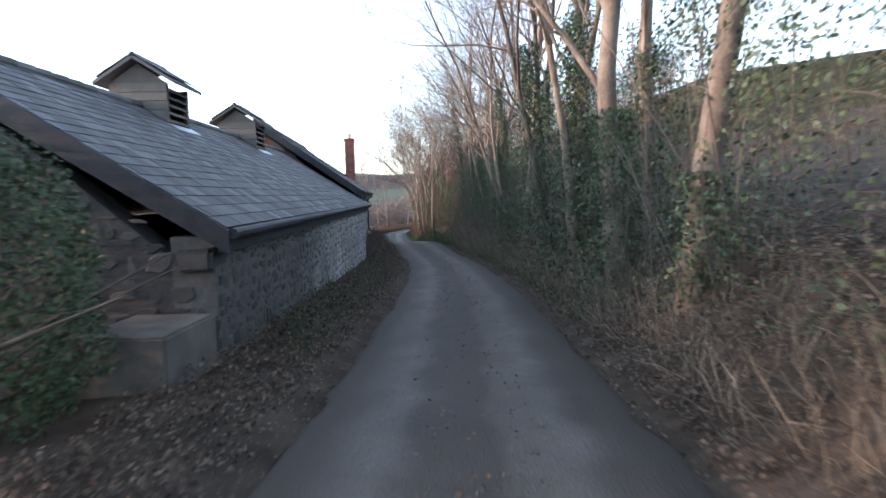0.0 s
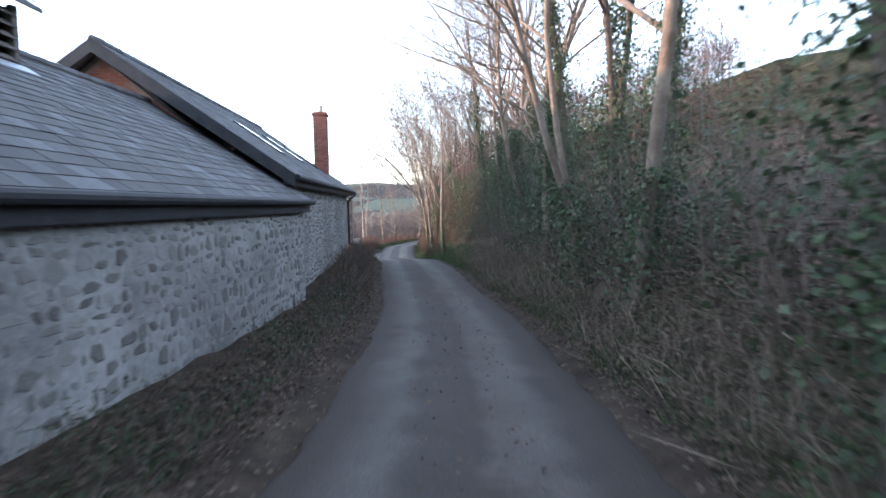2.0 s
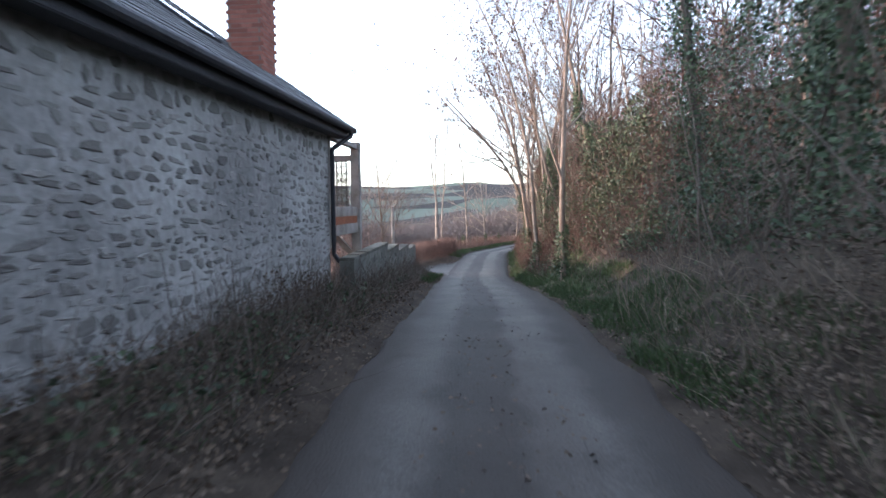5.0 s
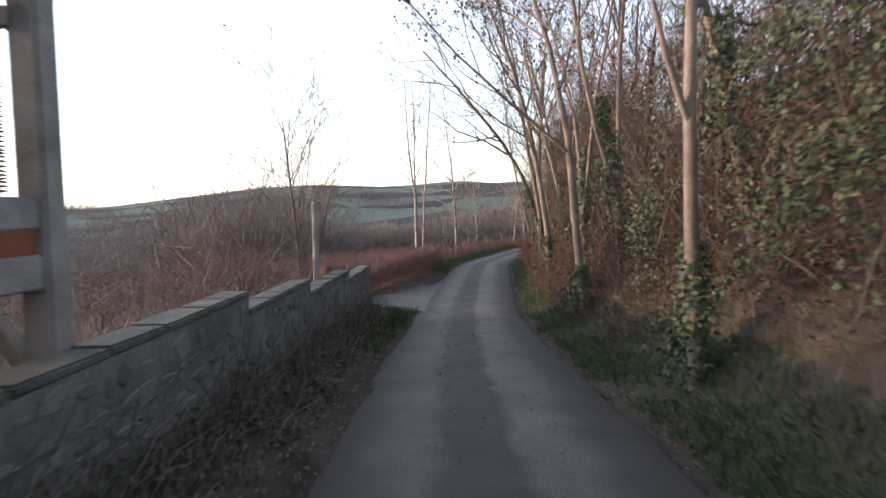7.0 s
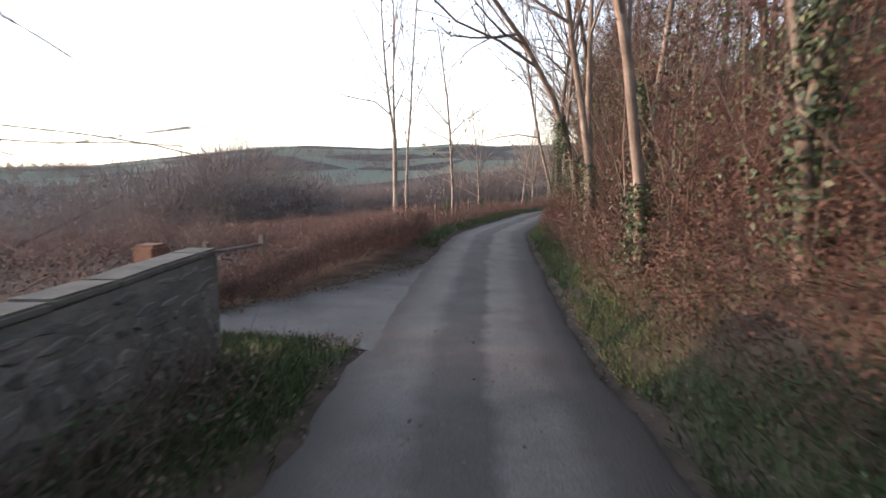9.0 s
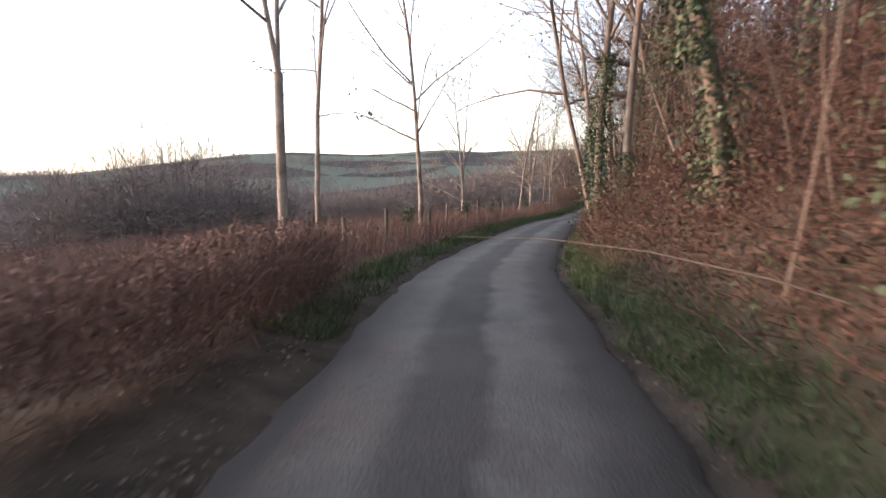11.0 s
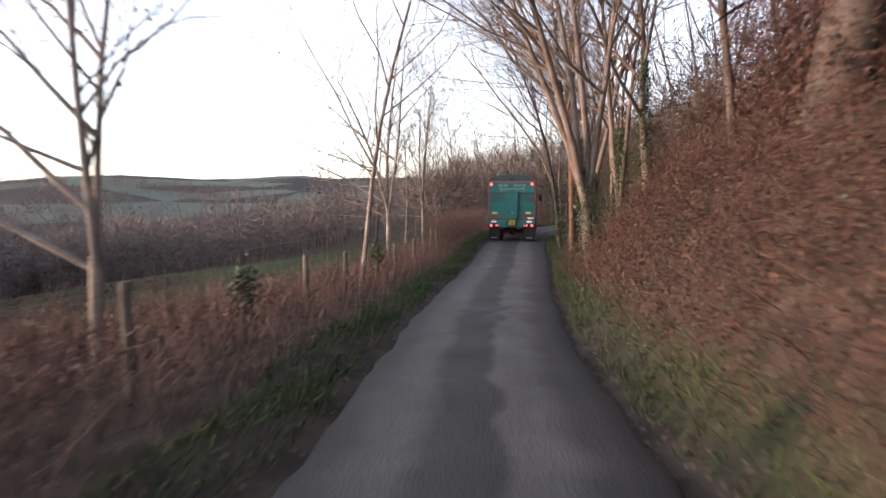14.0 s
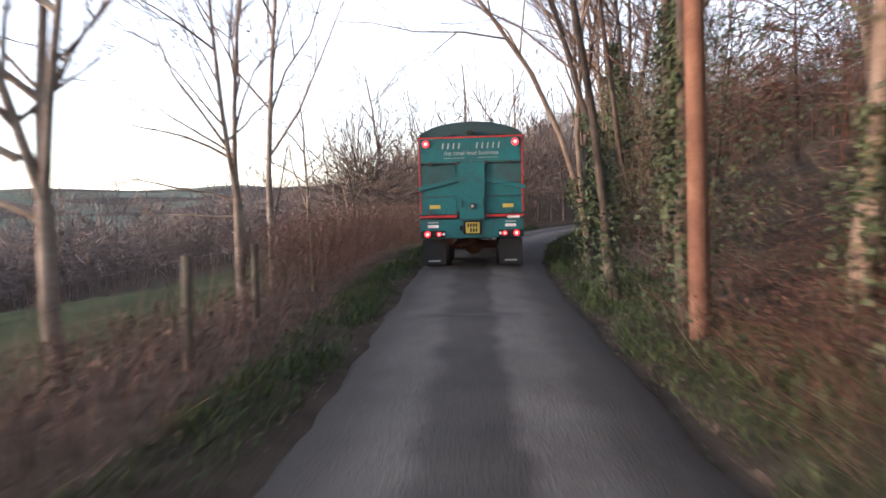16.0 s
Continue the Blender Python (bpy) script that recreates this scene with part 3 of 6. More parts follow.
def lay_slates(roof, y0, y1, edge, ridge_x, ridge_z, mat, pick, seed, limit=300):
    """Courses of slates from the eave (edge: x, z) up to the ridge; each lies on the one below, thick at its foot."""
    rg = random.Random(seed)
    run, rise = edge[0] - ridge_x, ridge_z - edge[1]
    ln = math.hypot(run, rise)
    ux, uz = -run / ln, rise / ln
    nx, nz = uz, -ux
    expo, th = .235, .014
    base = [(0, 0, 0), (0, 1, 0), (1, 1, 0), (1, 0, 0), (0, 0, 1), (0, 1, 1), (1, 1, .25), (1, 0, .25)]
    fcs = [(4, 5, 6, 7), (0, 1, 5, 4), (0, 4, 7, 3), (1, 2, 6, 5)]
    shared = None
    verts, faces, n, used, row = [], [], 0, 0, 0
    s = 0.0
    while s < ln - .05:
        y = y0 - (.17 if row % 2 else 0)
        while y < y1:
            w = .33 * rg.uniform(.97, 1.03)
            a, b = max(y, y0), min(y + w, y1)
            if b - a > .03:
                L = min(expo * 1.25, ln - s)
                lift = .010 + rg.uniform(0, .006)
                m = Matrix(((ux * L, 0, nx * th, edge[0] + ux * s + nx * lift), (0, b - a - .006, 0, a), (uz * L, 0, nz * th, edge[1] + uz * s + nz * lift), (0, 0, 0, 1)))
                m = m @ Matrix.Rotation(rg.uniform(-.01, .01), 4, "Z")
                if used < limit and pick((a + b) / 2, s):
                    used += 1
                    if shared is None:
                        shared = bpy.data.meshes.new("slate")
                        shared.from_pydata(base, [], fcs)
                        shared.materials.append(mat)
                    ob = new("slate", shared)
                    ob.parent = roof
                    ob.matrix_basis = m
                else:
                    verts += [m @ Vector(p) for p in base]
                    faces += [tuple(i + n for i in f) for f in fcs]
                    n = len(verts)
            y += w
        s += expo
        row += 1
    tagged(mesh_from("slate_infill", verts, faces, mat, roof), "", "", "", "stuff")


def prism(pts, y0, y1):
    """A solid with the given x, z outline between y0 and y1."""
    k = len(pts)
    v = [(x, y0, z) for x, z in pts] + [(x, y1, z) for x, z in pts]
    f = [tuple(range(k))[::-1], tuple(range(k, 2 * k))] + [(i, (i + 1) % k, k + (i + 1) % k, k + i) for i in range(k)]
    bm = bmesh.new()
    bv = [bm.verts.new(p) for p in v]
    for q in f:
        bm.faces.new([bv[i] for i in q])
    bmesh.ops.recalc_face_normals(bm, faces=bm.faces)
    return bm


def building(name, label, origin, turn, length, base, wall_top, edge, ridge, lap, seed, pick_stone, pick_slate, lowest, stone_gap, faced=("mortar", "stone")):
    """A long stone range, its lane side on local x = 0, running along local y. edge and ridge: x, z."""
    b = thing(name, label, "building", at=pose(origin[0], origin[1], 0, 0, 0, turn))
    back = 2 * ridge[0]
    front = part("wall", prism([(0, base), (0, wall_top), (-.5, wall_top), (-.5, base)], 0, length), M[faced[0]], b, "lime-mortared rubble stone wall")
    part("back_wall", prism([(back, base), (back, wall_top), (back + .5, wall_top), (back + .5, base)], 0, length), M["mortar"], b)
    gz = ridge[1] - .12
    sl = (ridge[1] - edge[1]) / (edge[0] - ridge[0])
    side_z = edge[1] + sl * edge[0] - .12
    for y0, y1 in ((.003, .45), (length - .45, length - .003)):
        part("gable_wall", prism([(-.5, base), (-.5, side_z - .35), (ridge[0], gz - .02), (back + .5, side_z - .35), (back + .5, base)], y0, y1), M["gable_shade"], b)
    t = .1
    roof = part("roof", prism([(edge[0], edge[1] - t), (edge[0], edge[1]), (ridge[0], ridge[1]), (ridge[0], ridge[1] - t)], -lap, length + lap), M["tarred"], b, "slated lane-side roof slope")
    part("back_roof", prism([(back - edge[0], edge[1] - t), (back - edge[0], edge[1]), (ridge[0] - .002, ridge[1]), (ridge[0] - .002, ridge[1] - t)], -lap, length + lap), M["slate"], b)
    lay_slates(roof, -lap - .03, length + lap + .03, edge, ridge[0], ridge[1], M["slate"], pick_slate, seed)
    k = int((length + 2 * lap) / .45)
    first = None
    for i in range(k):
        y = -lap + (i + .5) * (length + 2 * lap) / k
        if first is None:
            bm = bmesh.new()
            cyl(bm, (0, -.23, 0), (0, .23, .012), .10, .105, 8)
            ob = part("ridge_tile", bm, M["slate"], b)
            first = ob.data
        else:
            ob = new("ridge_tile", first)
            ob.parent = b
        ob.matrix_basis = pose(ridge[0], y, ridge[1])
    lay_stones(front, rubble(0.02, length - .02, base + .3, wall_top - .02, seed + 1, stone_gap, 1.0, lowest, .7 if name == "stone_house" else .85), M[faced[1]], pick_stone)
    return b, front, roof


# ---- the low barn with two ventilators ----
barn, barn_wall, barn_roof = building(
    "stone_barn", "low rubble-stone barn with a slate roof and two timber ventilators", (-2.98, 7.3), 4.32, 20.45, -2.2, 1.33, (.2, 1.42), (-3.5, 3.79), .12, 31,
    lambda y, z: 5 < y < 13.5 and z > -.6, lambda y, s: 2 < y < 10 and s < 2.6, lambda y: -.35 - .04 * y, .035, ("mortar_darker_end", "stone_darker_end"))
bm = bmesh.new()
cyl(bm, (.27, -.15, 1.36), (.27, 20.4, 1.37), .065, n=10)
part("gutter", bm, M["tarred"], barn, "black half-round gutter")
part("fascia", boxes((.12, 10.2, 1.24, .1, 20.6, .2), bevel=.01), M["tarred"], barn, "tarred eave board")
# gable facing and its stones, coloured dark to stand for the shade there
gst = part("gable_facing", prism([(0, -2.2), (0, -2.1), (.002, -2.1), (.002, -2.2)], .2, 6.8), M["gable_shade"], barn)
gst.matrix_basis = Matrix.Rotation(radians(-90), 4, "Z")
lay_stones(gst, [q for q in rubble(-6.9, -.1, -1.6, 3.2, 88, .045) if q[1] < 1.0 + .62 * min(-q[0], 7 + q[0])], piece_material("shade_darkened_rubble", [(.035, .033, .031), (.065, .061, .057), (.11, .104, .096)], 5, .95, .8, 30), lambda y, z: y > -4, limit=120)
for sgn in (1, -1):
    bm = prism([(.24, 1.12), (.24, 1.40), (-3.5, 3.81), (-3.5, 3.50)] if sgn > 0 else [(-7.24, 1.12), (-7.24, 1.40), (-3.502, 3.81), (-3.502, 3.50)], -.2, -.123)
    part("bargeboard", bm, M["tarred"], barn, "tarred bargeboard")
qs = random.Random(5)
z = -.75
while z < 1.15:
    h = qs.uniform(.22, .36)
    m = Matrix.Translation((-.2, .12 + qs.uniform(0, .08), z + h / 2)) @ Matrix.Rotation(qs.uniform(-.06, .06), 4, "X") @ Matrix.Rotation(qs.uniform(-.05, .05), 4, "Z")
    bm = boxes((0, 0, 0, .44, qs.uniform(.28, .62), h - .02), m=m, bevel=.05)
    for vt in bm.verts:
        vt.co += Vector([qs.uniform(-.012, .012) for _ in range(3)])
    part("quoin_stone", bm, M["stone_darker_end"], barn)
    z += h


def ventilator(y0, y1):
    v = thing("roof_ventilator", "weathered boarded louvre ventilator on the barn ridge", "ventilator", "ventilators on the barn ridge", barn.matrix_basis.copy())
    xc, w, top = -3.5, .6, 4.28
    for i in range(6):
        z0 = 3.16 + i * .188
        part("board", boxes((0, 0, 0, 2 * w, .022, .2), m=Matrix.Translation((xc, y0 + .004, z0 + .095)) @ Matrix.Rotation(radians(-7 if i else -5), 4, "X"), bevel=.005), M["board"], v)
        part("board", boxes((xc, y1 - .01, z0 + .095, 2 * w, .03, .186), bevel=.006), M["board"], v)
    part("gable_board", prism([(xc - w, top), (xc, top + .42), (xc + w, top)], y0 + .004, y0 + .03), M["board"], v)
    for sx in (1, -1):
        part("post", boxes((xc + sx * (w - .05), y0 + .07, 3.68, .09, .09, 1.2)), M["board"], v)
        part("post", boxes((xc + sx * (w - .05), y1 - .07, 3.68, .09, .09, 1.2)), M["board"], v)
        for i in range(5):
            m = Matrix.Translation((xc + sx * (w - .03), (y0 + y1) / 2, 3.50 + i * .165)) @ Matrix.Rotation(radians(38 * sx), 4, "Y")
            part("louvre_slat", boxes((0, 0, 0, .16, y1 - y0 - .16, .02), m=m), M["board"], v)
        part("lining", boxes((xc + sx * (w - .2), (y0 + y1) / 2, 3.7, .02, y1 - y0 - .1, 1.15)), M["tarred"], v)
        rf = part("roof", prism([(xc, top + .56), (xc + sx * (w + .24), top + .02), (xc + sx * (w + .24), top - .05), (xc, top + .48)], y0 - .22, y1 + .22), M["slate"], v, "small slated roof")
        for k in range(3):
            part("slate_course", boxes((0, 0, 0, .3, y1 - y0 + .45, .014), m=Matrix.Translation((xc + sx * (.14 + k * .25), (y0 + y1) / 2, top + .505 - k * .155)) @ Matrix.Rotation(radians(32 * sx), 4, "Y")), M["slate"], rf)
    bm = bmesh.new()
    cyl(bm, (xc, y0 - .22, top + .56), (xc, y1 + .22, top + .56), .06, n=8)
    part("ridge_roll", bm, M["tarred"], v)
    part("flashing", boxes((0, 0, 0, .26, y1 - y0 + .1, .012), m=Matrix.Translation((xc + w + .14, (y0 + y1) / 2, 3.345)) @ Matrix.Rotation(radians(32.6), 4, "Y")), M["lead"], v, "bright lead flashing")
    return v


ventilator(6.4, 7.65)
ventilator(13.7, 14.95)
tagged(part("concrete_block", boxes((-3.40, 6.5, -.1, .95, 1.25, 1.1), bevel=.03), M["concrete"], None), "weathered concrete mounting block against the barn corner", "block")

# ---- the taller house beyond it ----
house, house_wall, house_roof = building(
    "stone_house", "rubble-stone house end with a slate roof, skylights and brick chimney", (-4.95, 27.7), 7.12, 15.3, -2.6, 1.86, (.33, 2.03), (-4.05, 5.12), .45, 77,
    lambda y, z: 2.5 < y < 9 and z > -.6, lambda y, s: 4 < y < 12 and s < 2.5, lambda y: -1.0, .035)
bm = bmesh.new()
cyl(bm, (.40, -.45, 1.96), (.40, 15.75, 1.95), .065, n=10)
part("gutter", bm, M["tarred"], house, "black half-round gutter")
part("fascia", boxes((.2, 7.6, 1.86, .24, 16.1, .16), bevel=.01), M["tarred"], house)
bm = bmesh.new()
for p, q in (((.40, 15.5, 1.95), (.40, 15.5, 1.82)), ((.40, 15.5, 1.82), (.09, 15.25, 1.55)), ((.09, 15.25, 1.55), (.09, 15.25, -.45)), ((.09, 15.25, -.45), (.22, 15.2, -.6))):
    cyl(bm, p, q, .045, n=10)
part("downpipe", bm, M["tarred"], house, "black rainwater downpipe")
for sgn in (1, -1):
    pts = [(.36, 1.72), (.36, 2.02), (-4.05, 5.14), (-4.05, 4.82)]
    if sgn < 0:
        pts = [(-8.1 - x, z) for x, z in pts]
    part("bargeboard", prism(pts, -.53, -.455), M["tarred"], house, "dark bargeboard")
gb = part("gable_brickwork", prism([(-.9, 2.2), (-4.05, 4.78), (-7.2, 2.2)], -.03, .0), M["brick_mortar"], house, "red brick gable top")
bme = bpy.data.meshes.new("brick")
bme.from_pydata([(-.5, 0, -.5), (.5, 0, -.5), (.5, 0, .5), (-.5, 0, .5), (-.48, -1, -.46), (.48, -1, -.46), (.48, -1, .46), (-.48, -1, .46)], [], [(4, 5, 6, 7), (0, 1, 5, 4), (1, 2, 6, 5), (2, 3, 7, 6), (3, 0, 4, 7)])
bme.materials.append(M["brick"])
z, row = 3.45, 0
while z < 4.7:
    x = -6.6 + (.1125 if row % 2 else 0)
    while x < -1.5:
        if z + .1 < 4.78 - abs(x + 4.05) * .82:
            ob = new("brick", bme)
            ob.parent = gb
            ob.matrix_basis = Matrix.Translation((x, -.03, z)) @ Matrix.Diagonal((.215, .006, .065, 1))
        x += .225
    z += .075
    row += 1
glass = plain("skylight_glass", (.02, .022, .025), .04, spec=.8)
for y in (4.3, 8.1, 12.0):
    sky_l = part("skylight", boxes((0, 0, 0, 1.7, .82, .07), m=Matrix.Translation((-1.60, y + .41, 3.42)) @ Matrix.Rotation(radians(35.2), 4, "Y"), bevel=.01), M["tarred"], house, "skylight of two panes in a dark frame")
    for k in (-.41, .41):
        part("pane", boxes((k, 0, .038, .72, .66, .012), m=Matrix.Translation((-1.60, y + .41, 3.42)) @ Matrix.Rotation(radians(35.2), 4, "Y")), glass, sky_l)
ch = part("chimney", boxes((-.95, 14.1, 3.75, .57, .62, 3.5)), M["brick_mortar"], house, "tall red brick chimney stack")
row, z = 0, 2.5
while z < 5.45:
    for ax, sgn, n in (("x", 1, 3), ("x", -1, 3), ("y", 1, 3), ("y", -1, 3)):
        for i in range(n):
            off = (i - 1) * .215 + (.05 if row % 2 else -.05)
            m = Matrix.Translation((-.95 + sgn * .285, 14.1 + off * .92, z)) @ Matrix.Rotation(radians(90 * sgn), 4, "Z") if ax == "x" else Matrix.Translation((-.95 + off * .84, 14.1 + sgn * .31, z)) @ Matrix.Rotation(radians(180 if sgn > 0 else 0), 4, "Z")
            if z > 3.0 or (ax == "y" and sgn < 0) or (ax == "x" and sgn > 0):
                ob = new("brick", bme)
                ob.parent = ch
                ob.matrix_basis = m @ Matrix.Diagonal((.195, .005, .064, 1))
    z += .0755
    row += 1
bm = boxes((-.95, 14.1, 5.47, .70, .75, .09), (-.95, 14.1, 5.55, .62, .68, .06), bevel=.01)
part("chimney_cap", bm, M["brick"], house)
bm = bmesh.new()
cyl(bm, (-.95, 14.1, 5.57), (-.95, 14.1, 5.88), .13, .11, 16)
cyl(bm, (-.95, 14.1, 5.84), (-.95, 14.1, 5.90), .135, .135, 16)
part("chimney_pot", bm, M["clay"], house, "pale clay chimney pot")

# ---- the timber balcony at the end of the house ----
bal = thing("timber_balcony", "grey oak balcony with a woven wattle screen on the house end", "balcony", at=house.matrix_basis.copy())
part("corner_post", boxes((.0, 17.5, .55, .2, .2, 2.6), bevel=.02), M["oak"], bal)
part("post_cap", boxes((.0, 17.5, 1.87, .23, .23, .07), bevel=.02), M["oak"], bal)
part("outer_post", boxes((-2.6, 17.5, .2, .2, .2, 3.3), bevel=.02), M["oak"], bal)
part("inner_post", boxes((-.08, 15.42, .75, .16, .16, 2.2), bevel=.02), M["oak"], bal)
part("top_rail", boxes((.0, 16.4, 1.80, .12, 2.3, .1), bevel=.01), M["oak"], bal)
part("screen_rail", boxes((-1.3, 17.42, 1.55, 2.5, .08, .13), bevel=.01), M["oak"], bal)
part("deck_beam", boxes((-1.3, 17.44, .36, 2.6, .14, .2), (-.02, 16.45, .36, .14, 2.0, .2), bevel=.015), M["oak"], bal)
part("deck_board", boxes((-1.3, 16.45, .24, 2.5, 2.0, .05)), M["redwood"], bal)
part("lower_beam", boxes((-1.3, 17.44, .0, 2.6, .16, .22), (-.02, 16.45, .0, .16, 2.0, .22), bevel=.015), M["oak"], bal)
part("facing", boxes((-1.3, 17.41, .18, 2.4, .05, .16), (.02, 16.45, .18, .05, 1.85, .16)), M["redwood"], bal, "red-stained facing board")
part("brace", boxes((0, 0, 0, .11, .12, .75), m=Matrix.Translation((-.33, 17.45, -.35)) @ Matrix.Rotation(radians(-42), 4, "Y")), M["oak"], bal)
for i in range(40):
    z = .50 + i * .0255
    ph = 0 if i % 2 else math.pi
    tw = Tubes()
    tw.add([(-.15 - 2.35 * s, 17.42 + .022 * math.sin(ph + s * 40), z + .006 * math.sin(9 * s + i)) for s in np.linspace(0, 1, 50)], [.009] * 50, 3)
    tw.build("wattle_rod", M["wattle"], bal)
for i in range(22):
    tw = Tubes()
    tw.add([(-.2 - i * .107, 17.42, .46), (-.2 - i * .107, 17.42, 1.52)], [.012, .012], 4)
    tw.build("wattle_stake", M["wattle"], bal)

# ---- the stepped parapet wall ----
pw = thing("parapet_wall", "mossy stone roadside wall with stepped coping slabs", "wall", at=pose(-6.27, 42.6, 0, 0, 0, 10.85))
rgp = random.Random(9)
for a, b, top in ((0.1, 5.3, -.50), (5.3, 8.15, -.70), (8.15, 11.6, -.90), (11.6, 14.75, -1.10)):
    seg = part("wall_length", prism([(0, -3.4), (0, top - .07), (-.28, top - .07), (-.28, -4.4)], a, b), M["mossy"], pw)
    lay_stones(seg, rubble(a + .02, b - .02, -2.4, top - .11, int(a * 10) + 3, .03, 1.0, lambda y: -1.75 - .06 * y), M["stone_dark"], lambda y, z: True, limit=90)
    y = a
    while y < b - .05:
        w = min(rgp.uniform(.5, .95), b - y)
        m = Matrix.Translation((-.14, y + w / 2, top - .035)) @ Matrix.Rotation(radians(rgp.uniform(-1, 1)), 4, "X")
        part("coping_slab", boxes((0, 0, 0, .31 + rgp.uniform(-.02, .02), w - .008, .07), m=m, bevel=.018), M["coping"], pw)
        y += w


# ---- the lorry on the lane ahead ----
teal = material("teal_paint", [(.03, .064, .068), (.010, .108, .116), (.008, .134, .145)], 1.8, .42, .05, 14, .35)
teal_d = material("dull_teal_paint", [(.034, .052, .055), (.02, .076, .08), (.012, .097, .102)], 2.2, .55, .05, 14, .4)
sheet = material("green_sheet", [(.022, .045, .048), (.02, .062, .066)], 2.0, .65, .1, 20, .4)
red = plain("red_trim", (.35, .02, .02), .4)
black = plain("black_rubber", (.012, .012, .012), .8)
steel = plain("dirty_steel", (.05, .045, .042), .6, .3)
rust = plain("rusty_steel", (.14, .055, .03), .8, .2)
blue = plain("blue_cab_paint", (.012, .03, .20), .3)
white = plain("white_paint", (.7, .7, .68), .5)
grey_sign = plain("grey_label", (.27, .31, .31), .5)
yellow = plain("yellow_plate", (.46, .36, .06), .5)
lampred = plain("lit_red_lamp", (.9, .012, .02), .3, emit=.28)
lampcore = plain("lit_lamp_core", (1.0, .15, .13), .3, emit=.9)
amber = plain("clear_lamp", (.8, .8, .8), .2)
lorry = thing("bulk_feed_lorry", "teal feed lorry with red trim standing on the lane", "lorry", at=pose(-3.48, 120.7, float(road_z(121.5)) + .05, -.3, 0, -11.5))
W2 = 1.25
arch = [(W2 * math.sin(a), 3.2 + .33 * (math.cos(a) - math.cos(1.25)) / (1 - math.cos(1.25)) if abs(a) < 1.25 else 3.2) for a in np.linspace(-1.25, 1.25, 21)]
arch = [(x * 1.0 / math.sin(1.25), z) for x, z in arch]
part("body", prism([(-W2, 1.2), (-W2, 3.2)] + [(x, 3.2 - .01) for x, z in arch[1:-1]] + [(W2, 3.2), (W2, 1.2)], .06, 7.2), teal_d, lorry, "ribbed teal tipper body")
part("sheet_cover", prism([(-W2 - .02, 3.08), (-W2 - .02, 3.2)] + [(x * 1.01, z + .02) for x, z in arch[1:-1]] + [(W2 + .02, 3.2), (W2 + .02, 3.08)], .03, 7.25), sheet, lorry, "arched green sheet cover")
tail = part("tailgate", boxes((0, .03, 2.245, 2.44, .06, 1.9), bevel=.008), teal, lorry, "teal tailgate with pressed panels")
part("header_panel", boxes((0, -.015, 2.88, 2.40, .04, .56), bevel=.008), teal, tail)
part("hinge_rail", boxes((0, -.03, 2.58, 2.42, .06, .05), bevel=.008), teal_d, tail)
for x in (-.95, -.32, .36, .95):
    part("hinge", boxes((x, -.055, 2.555, .07, .05, .10), bevel=.012), steel, tail)
part("panel_gap", boxes((0, -.012, 2.545, 2.40, .03, .022)), black, tail, "dark gap under the header")
part("foot_gap", boxes((-.80, -.012, 1.325, .92, .03, .02), (.82, -.012, 1.325, .88, .03, .02)), black, tail)
part("chute_lip", boxes((.03, -.11, 1.205, .60, .16, .05), m=None, bevel=.012), teal_d, tail)
for x in (-.22, .28):
    part("chute_clip", boxes((x, -.132, 1.60, .022, .03, .20), bevel=.006), steel, tail)
bm = bmesh.new()
cyl(bm, (.03, -.185, 1.52), (.03, -.155, 1.52), .038, .03, 14)
part("cap_knob", bm, grey_sign, tail)
part("center_panel", boxes((.03, -.045, 1.88, .62, .09, 1.36), bevel=.01), teal, tail)
part("chute_panel", boxes((.03, -.10, 1.50, .56, .05, .56), bevel=.01), teal, tail)
bm = bmesh.new()
cyl(bm, (.03, -.16, 1.52), (.03, -.09, 1.52), .075, .085, 18)
part("outlet_cap", bm, steel, tail, "round outlet cap")
